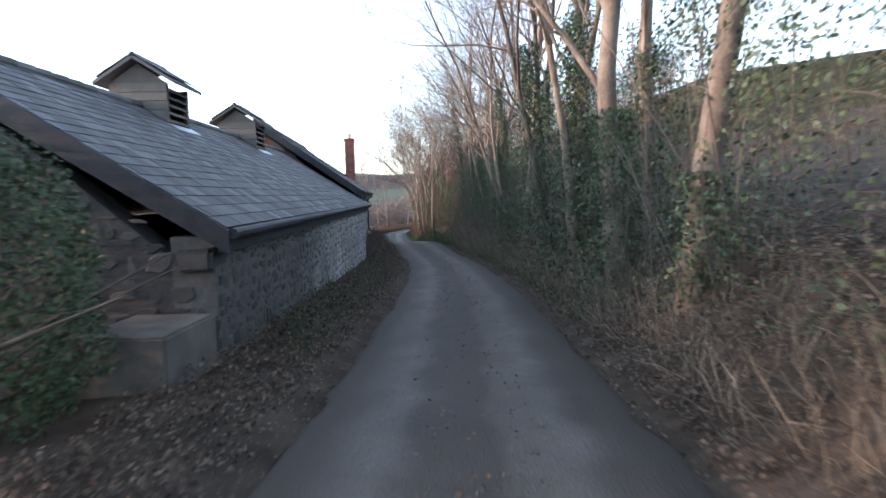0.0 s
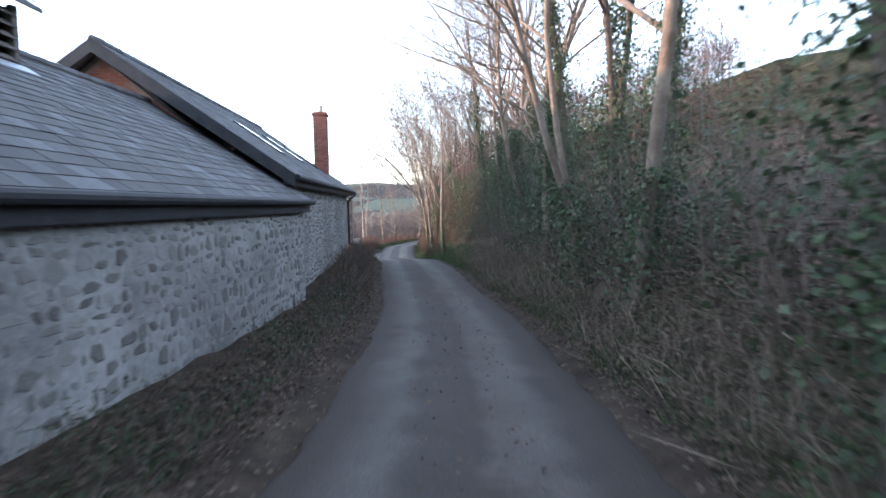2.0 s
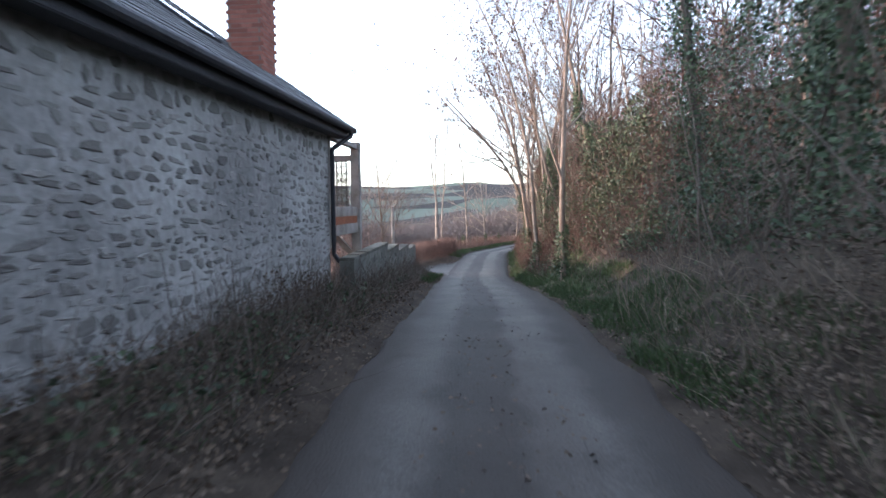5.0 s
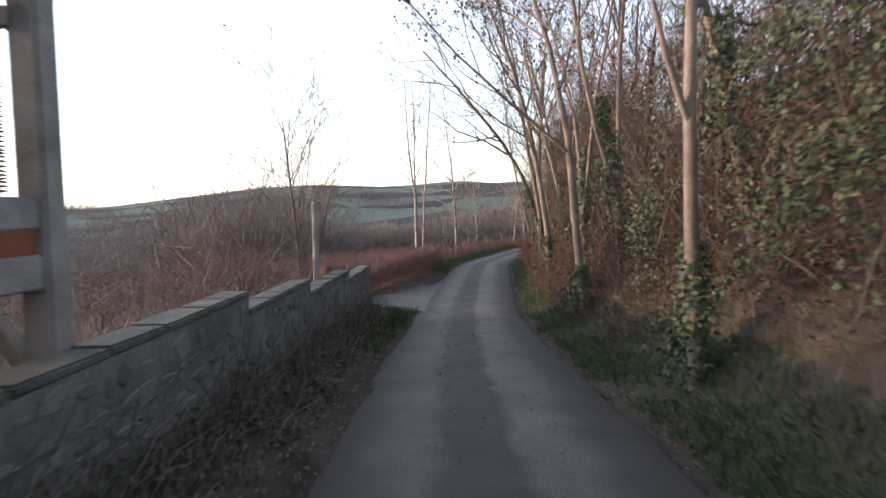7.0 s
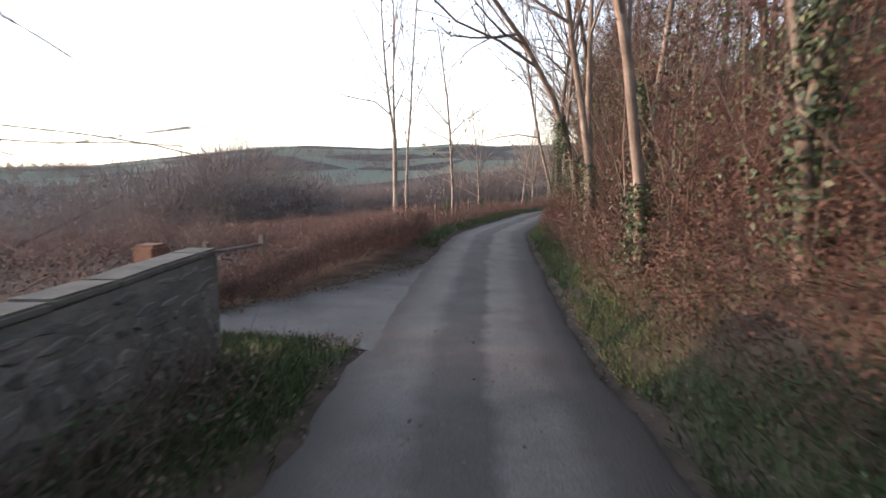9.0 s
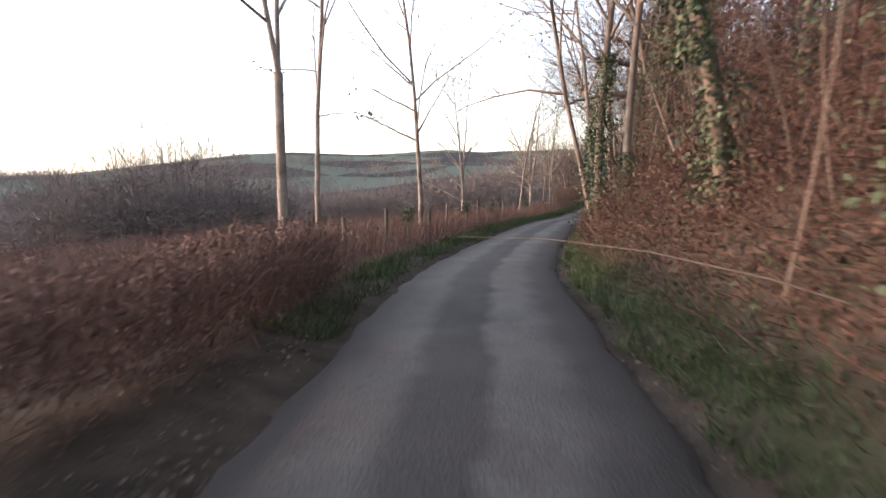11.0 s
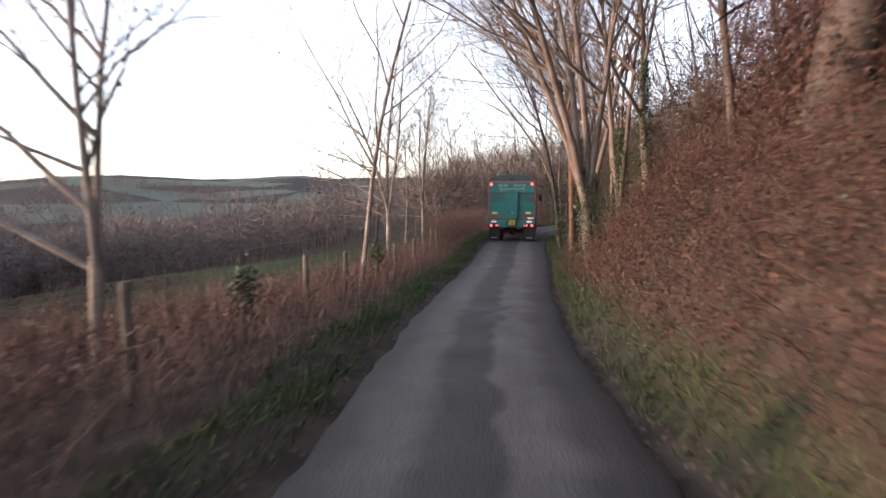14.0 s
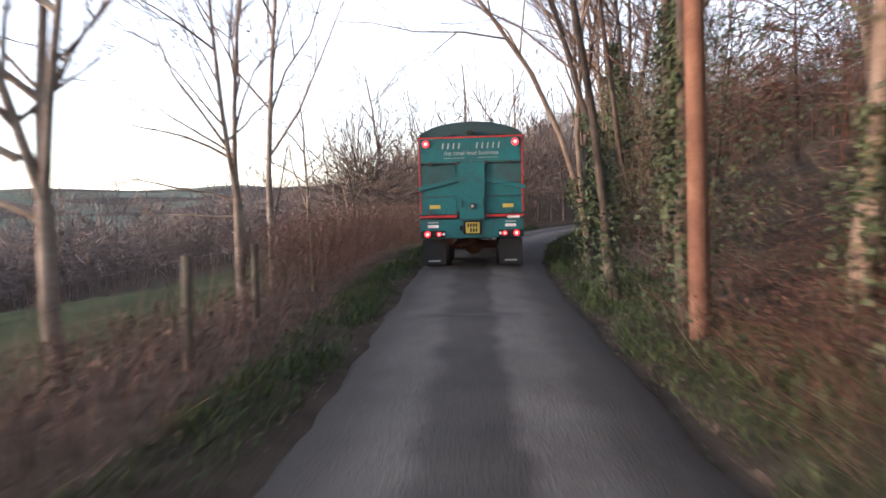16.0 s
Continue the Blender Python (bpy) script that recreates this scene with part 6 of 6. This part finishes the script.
pm = part("pole_plate", boxes((-.02, -.13, 4.0, .1, .012, .14)), white, tp, "small white plate")
bm = bmesh.new()
cyl(bm, (0, 0, -.4), (-.1, 0, 1.1), .085, .07, 10)
st_ = part("tree_stump", bm, M["bark"], None)
st_.matrix_basis = pose(-2.6, 107.8, float(height(-2.6, 107.8)))
tagged(st_, "sawn-off pale tree stump on the bank", "stump")

# the overgrown bush before the barn
rgb = np.random.default_rng(80)
n = 20000
a = rgb.normal(size=(n, 3))
a /= np.linalg.norm(a, axis=1)[:, None]
rr = .72 + .28 * rgb.uniform(0, 1, n) ** .5 + .12 * rough(a[:, 0] * 3, a[:, 1] * 3 + a[:, 2] * 2, 1.5)
p = np.array([-4.45, 4.9, .9]) + a * rr[:, None] * np.array([1.3, 1.45, 1.75])
p = p[p[:, 2] > height(p[:, 0], p[:, 1])]
v, f = leaf_quads(p, rgb.uniform(.03, .065, len(p)), a[:len(p)] * 0 + np.array([.5, -.2, .5]), .9)
bush = tagged(new("bush"), "dense dark green evergreen bush before the barn corner", "bush")
mesh_from("leaves", v, f, M["ivy"], bush)
for i in range(40):
    tb = Tubes()
    d = rgb.normal(size=3) * np.array([.6, .6, .25]) + np.array([0, 0, 1])
    b = np.array([-4.4 + rgb.uniform(-.4, .4), 4.9 + rgb.uniform(-.4, .4), .1])
    tb.add([b, b + d * .7, b + d * 1.3 + rgb.normal(size=3) * .15], [.03, .02, .006], 5)
    tb.build("stem", M["twig"], bush)


# added hedge, mostly out of view, keeps low sun off the opposite bank
yy = rgb.uniform(-14, 7.0, 38000)
hh = rgb.uniform(0, 1, 38000) ** .8 * (3.1 + .4 * rough(yy, 2, 1.1))
xx = mid(yy) - half(yy) - 1.1 - .15 * hh + .3 * rough(yy, hh, 1.4) - rgb.exponential(.5, 38000) - 2.4 * ramp01(yy, 2.2, 4.2)
p = np.stack([xx, yy, height(xx, yy) + hh], -1)
v, f = leaf_quads(p, rgb.uniform(.045, .09, len(p)), np.array([.8, 0, .4]), .9)
stuff("evergreen_hedge", v, f, "ivy", "added evergreen hedge, mostly out of view, blocking low sun before the barn", "hedge")


# ---- bare shrubs below the wall and woods across the valley ----
def shrubs(name, places, hgt, count, seed, mat, label):
    rg = np.random.default_rng(seed)
    n = len(places)
    base = np.repeat(places, count, axis=0)
    hh = np.repeat(hgt, count)
    d = rg.normal(size=(n * count, 3)) * np.array([.85, .85, .25]) + np.array([0, 0, 1])
    s = rg.uniform(0, .55, n * count)
    s, wide = rg.uniform(.02, .8, n * count), .19 * np.sin(np.pi * np.clip(s * 1.6 + .12, 0, 1))[:, None]
    p = base + np.array([0, 0, 1]) * (s * hh)[:, None] + rg.normal(size=base.shape) * np.array([1, 1, 0]) * hh[:, None] * wide
    ln, th = hh * rg.uniform(.3, .55, n * count) * .62, hh * rg.uniform(.0018, .0045, n * count) * .75
    v, f = stalks(p, d, ln, th, .5, 1)
    return stuff(name, v, f, mat, label, "woodland" if "wood" in name else "shrubs")


for i, (x, y, h) in enumerate([(-46, 138, 9.5), (-72, 160, 11), (-62, 124, 10)]):
    tree("broad bare tree standing above the valley wood", x, y, h, .2, (0, 0), 900 + i, "bark_dark", 0, 0, .2, (12, 7, 5), .3, "russet", "trees in the valley", 2, "farwood", wander=.07)
rgs = np.random.default_rng(90)
pl = np.stack([rgs.uniform(-26, -9.9, 130), rgs.uniform(45, 76, 130), np.zeros(130)], -1)
pl = pl[(pl[:, 0] < mid(pl[:, 1]) - 4.2)]
pl = pl[(pl[:, 1] < 57) | (pl[:, 0] < -15)]
pl = pl[(pl[:, 1] < 57) | (pl[:, 1] > 64.5)]
pl[:, 2] = height(pl[:, 0], pl[:, 1])
shrubs("bare_shrubs", pl, np.where(pl[:, 1] < 57, rgs.uniform(3.0, 4.9, len(pl)), rgs.uniform(1.2, 2.0, len(pl))), 170, 91, "shrub_twig", "russet bare shrubs growing below the parapet wall")


def crowns(name, places, hgt, count, seed, mat, label, stout=1.0):
    """Bare trees in the distance: a stem each, and a rounded crown of fine outward branches."""
    rg = np.random.default_rng(seed)
    n = len(places)
    stem_v, stem_f = stalks(places, rg.normal(size=(n, 3)) * .07 + np.array([0, 0, 1]), hgt * .75, hgt * .008, .1, 2)
    base, hh = np.repeat(places, count, axis=0), np.repeat(hgt, count)
    k = n * count
    q = rg.normal(size=(k, 3))
    q /= np.linalg.norm(q, axis=1)[:, None]
    wide = np.repeat(rg.uniform(.26, .42, n), count)
    rad = rg.uniform(.1, .85, k)
    off = q * np.stack([wide, wide, np.full(k, .45)], -1) * (rad * hh)[:, None]
    off *= (1 + .25 * rough(q[:, 0] * 2 + base[:, 0], q[:, 1] * 2 + base[:, 1] + q[:, 2], 1.5))[:, None]
    p = base + np.array([0, 0, 1]) * (hh * .5)[:, None] + off
    v, f = blades(p, q + np.array([0, 0, .55]) + rg.normal(size=(k, 3)) * .45, hh * rg.uniform(.08, .22, k), hh * rg.uniform(.0016, .0036, k) * np.repeat(np.broadcast_to(stout, n), count))
    ob = tagged(new(name), label, "woodland", "", "stuff")
    mesh_from("stems", stem_v, stem_f, M[mat], ob)
    mesh_from("branches", v, f, M[mat], ob)
    return ob


def scatter(n, x0, x1, y0, y1, seed, keep):
    rg = np.random.default_rng(seed)
    p = np.stack([rg.uniform(x0, x1, n), rg.uniform(y0, y1, n), np.zeros(n)], -1)
    p = p[keep(p[:, 0], p[:, 1])]
    p[:, 2] = height(p[:, 0], p[:, 1]) - .1
    return p


far1 = scatter(3600, -170, -28, 20, 280, 95, lambda x, y: (rough(x, y, .03) > -.75 - .5 * (x < -80)) & (x < mid(np.clip(y, 0, 149)) - np.interp(y, [20, 56, 66, 110, 130, 200], [19, 22, 31, 35, 42, 60])))
off1 = mid(np.clip(far1[:, 1], 0, 149)) - far1[:, 0]
high1 = rgs.uniform(6.0, 9.2, len(far1)) * (1 + .22 * rough(far1[:, 0], far1[:, 1], .09)) * (1 + .3 * (far1[:, 0] > -80) * ramp01(far1[:, 1], 78, 90) * (1 - ramp01(far1[:, 1], 122, 150)))
high1 *= np.where((far1[:, 1] < 62 - .95 * far1[:, 0]) & (far1[:, 1] > 45), .62, 1.0)
edge1 = (off1 < 58) & (far1[:, 1] > 40) & (far1[:, 1] < 150)
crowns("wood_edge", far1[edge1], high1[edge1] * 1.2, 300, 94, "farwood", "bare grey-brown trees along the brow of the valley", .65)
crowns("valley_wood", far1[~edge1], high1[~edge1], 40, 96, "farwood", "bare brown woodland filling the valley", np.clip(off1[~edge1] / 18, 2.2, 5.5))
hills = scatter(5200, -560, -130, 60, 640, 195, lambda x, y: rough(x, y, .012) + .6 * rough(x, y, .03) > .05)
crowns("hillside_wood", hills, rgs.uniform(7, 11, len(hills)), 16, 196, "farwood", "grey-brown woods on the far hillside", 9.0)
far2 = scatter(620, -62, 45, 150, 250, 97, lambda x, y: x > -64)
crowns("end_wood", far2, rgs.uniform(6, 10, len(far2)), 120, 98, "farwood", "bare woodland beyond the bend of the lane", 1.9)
bend = scatter(210, -8, 34, 136, 172, 197, lambda x, y: np.abs(x - mid(np.clip(y, 0, 149))) > 3.4)
crowns("bend_wood", bend, rgs.uniform(4.5, 8.5, len(bend)), 190, 198, "bark_wood", "tangled dark woodland round the bend of the lane", 1.2)
far3 = scatter(620, -6, 42, 20, 150, 99, lambda x, y: (x - mid(y) - half(y) > 3.6) & (y > 20 + 2.4 * x) & (y > 49))
crowns("hill_wood", far3, rgs.uniform(5.5, 10.0, len(far3)), 170, 100, "twig_red", "russet bare woodland on the slope above the bank", 1.1)
slope = scatter(420, 3, 34, -6, 52, 199, lambda x, y: x - mid(y) - half(y) > 4.2)
crowns("scrub_wood", slope, rgs.uniform(1.2, 2.8, len(slope)), 70, 200, "twig", "bare scrubby thicket on the slope behind the hedge", .8)


def thicket(places, hgt, seed):
    """Rounded russet bushes of fine stems and withered leaves."""
    crowns("thicket", places, hgt, 230, seed, "twig_red", "russet bramble and beech thicket on the steep bank", 1.0)
    rg = np.random.default_rng(seed + 1)
    k = 420
    base, hh = np.repeat(places, k, axis=0), np.repeat(hgt, k)
    q = rg.normal(size=(len(base), 3))
    q /= np.linalg.norm(q, axis=1)[:, None]
    rad = rg.uniform(.3, 1.0, len(base)) ** .6 * (1 + .3 * rough(q[:, 0] * 3 + base[:, 1], q[:, 2] * 3 + base[:, 0], 1.2))
    p = base + np.array([0, 0, 1]) * (hh * .48)[:, None] + q * (hh * rad)[:, None] * np.array([.45, .5, .48])
    v, f = leaf_quads(p, rg.uniform(.03, .065, len(p)), q, .8)
    stuff("thicket_leaves", v, f, "russet", "withered russet leaves on the thicket", "hedge")


bushes = scatter(150, -6, 5, 84, 107, 301, lambda x, y: (x - mid(y) - half(y) > 2.7) & (x - mid(y) - half(y) < 9.5))
thicket(bushes, rgs.uniform(1.6, 3.2, len(bushes)), 302)
field_wood = scatter(330, -56, -20, 142, 215, 305, lambda x, y: (mid(np.clip(y, 0, 149)) - x > 25) & (rough(x, y, .05) > -.6))
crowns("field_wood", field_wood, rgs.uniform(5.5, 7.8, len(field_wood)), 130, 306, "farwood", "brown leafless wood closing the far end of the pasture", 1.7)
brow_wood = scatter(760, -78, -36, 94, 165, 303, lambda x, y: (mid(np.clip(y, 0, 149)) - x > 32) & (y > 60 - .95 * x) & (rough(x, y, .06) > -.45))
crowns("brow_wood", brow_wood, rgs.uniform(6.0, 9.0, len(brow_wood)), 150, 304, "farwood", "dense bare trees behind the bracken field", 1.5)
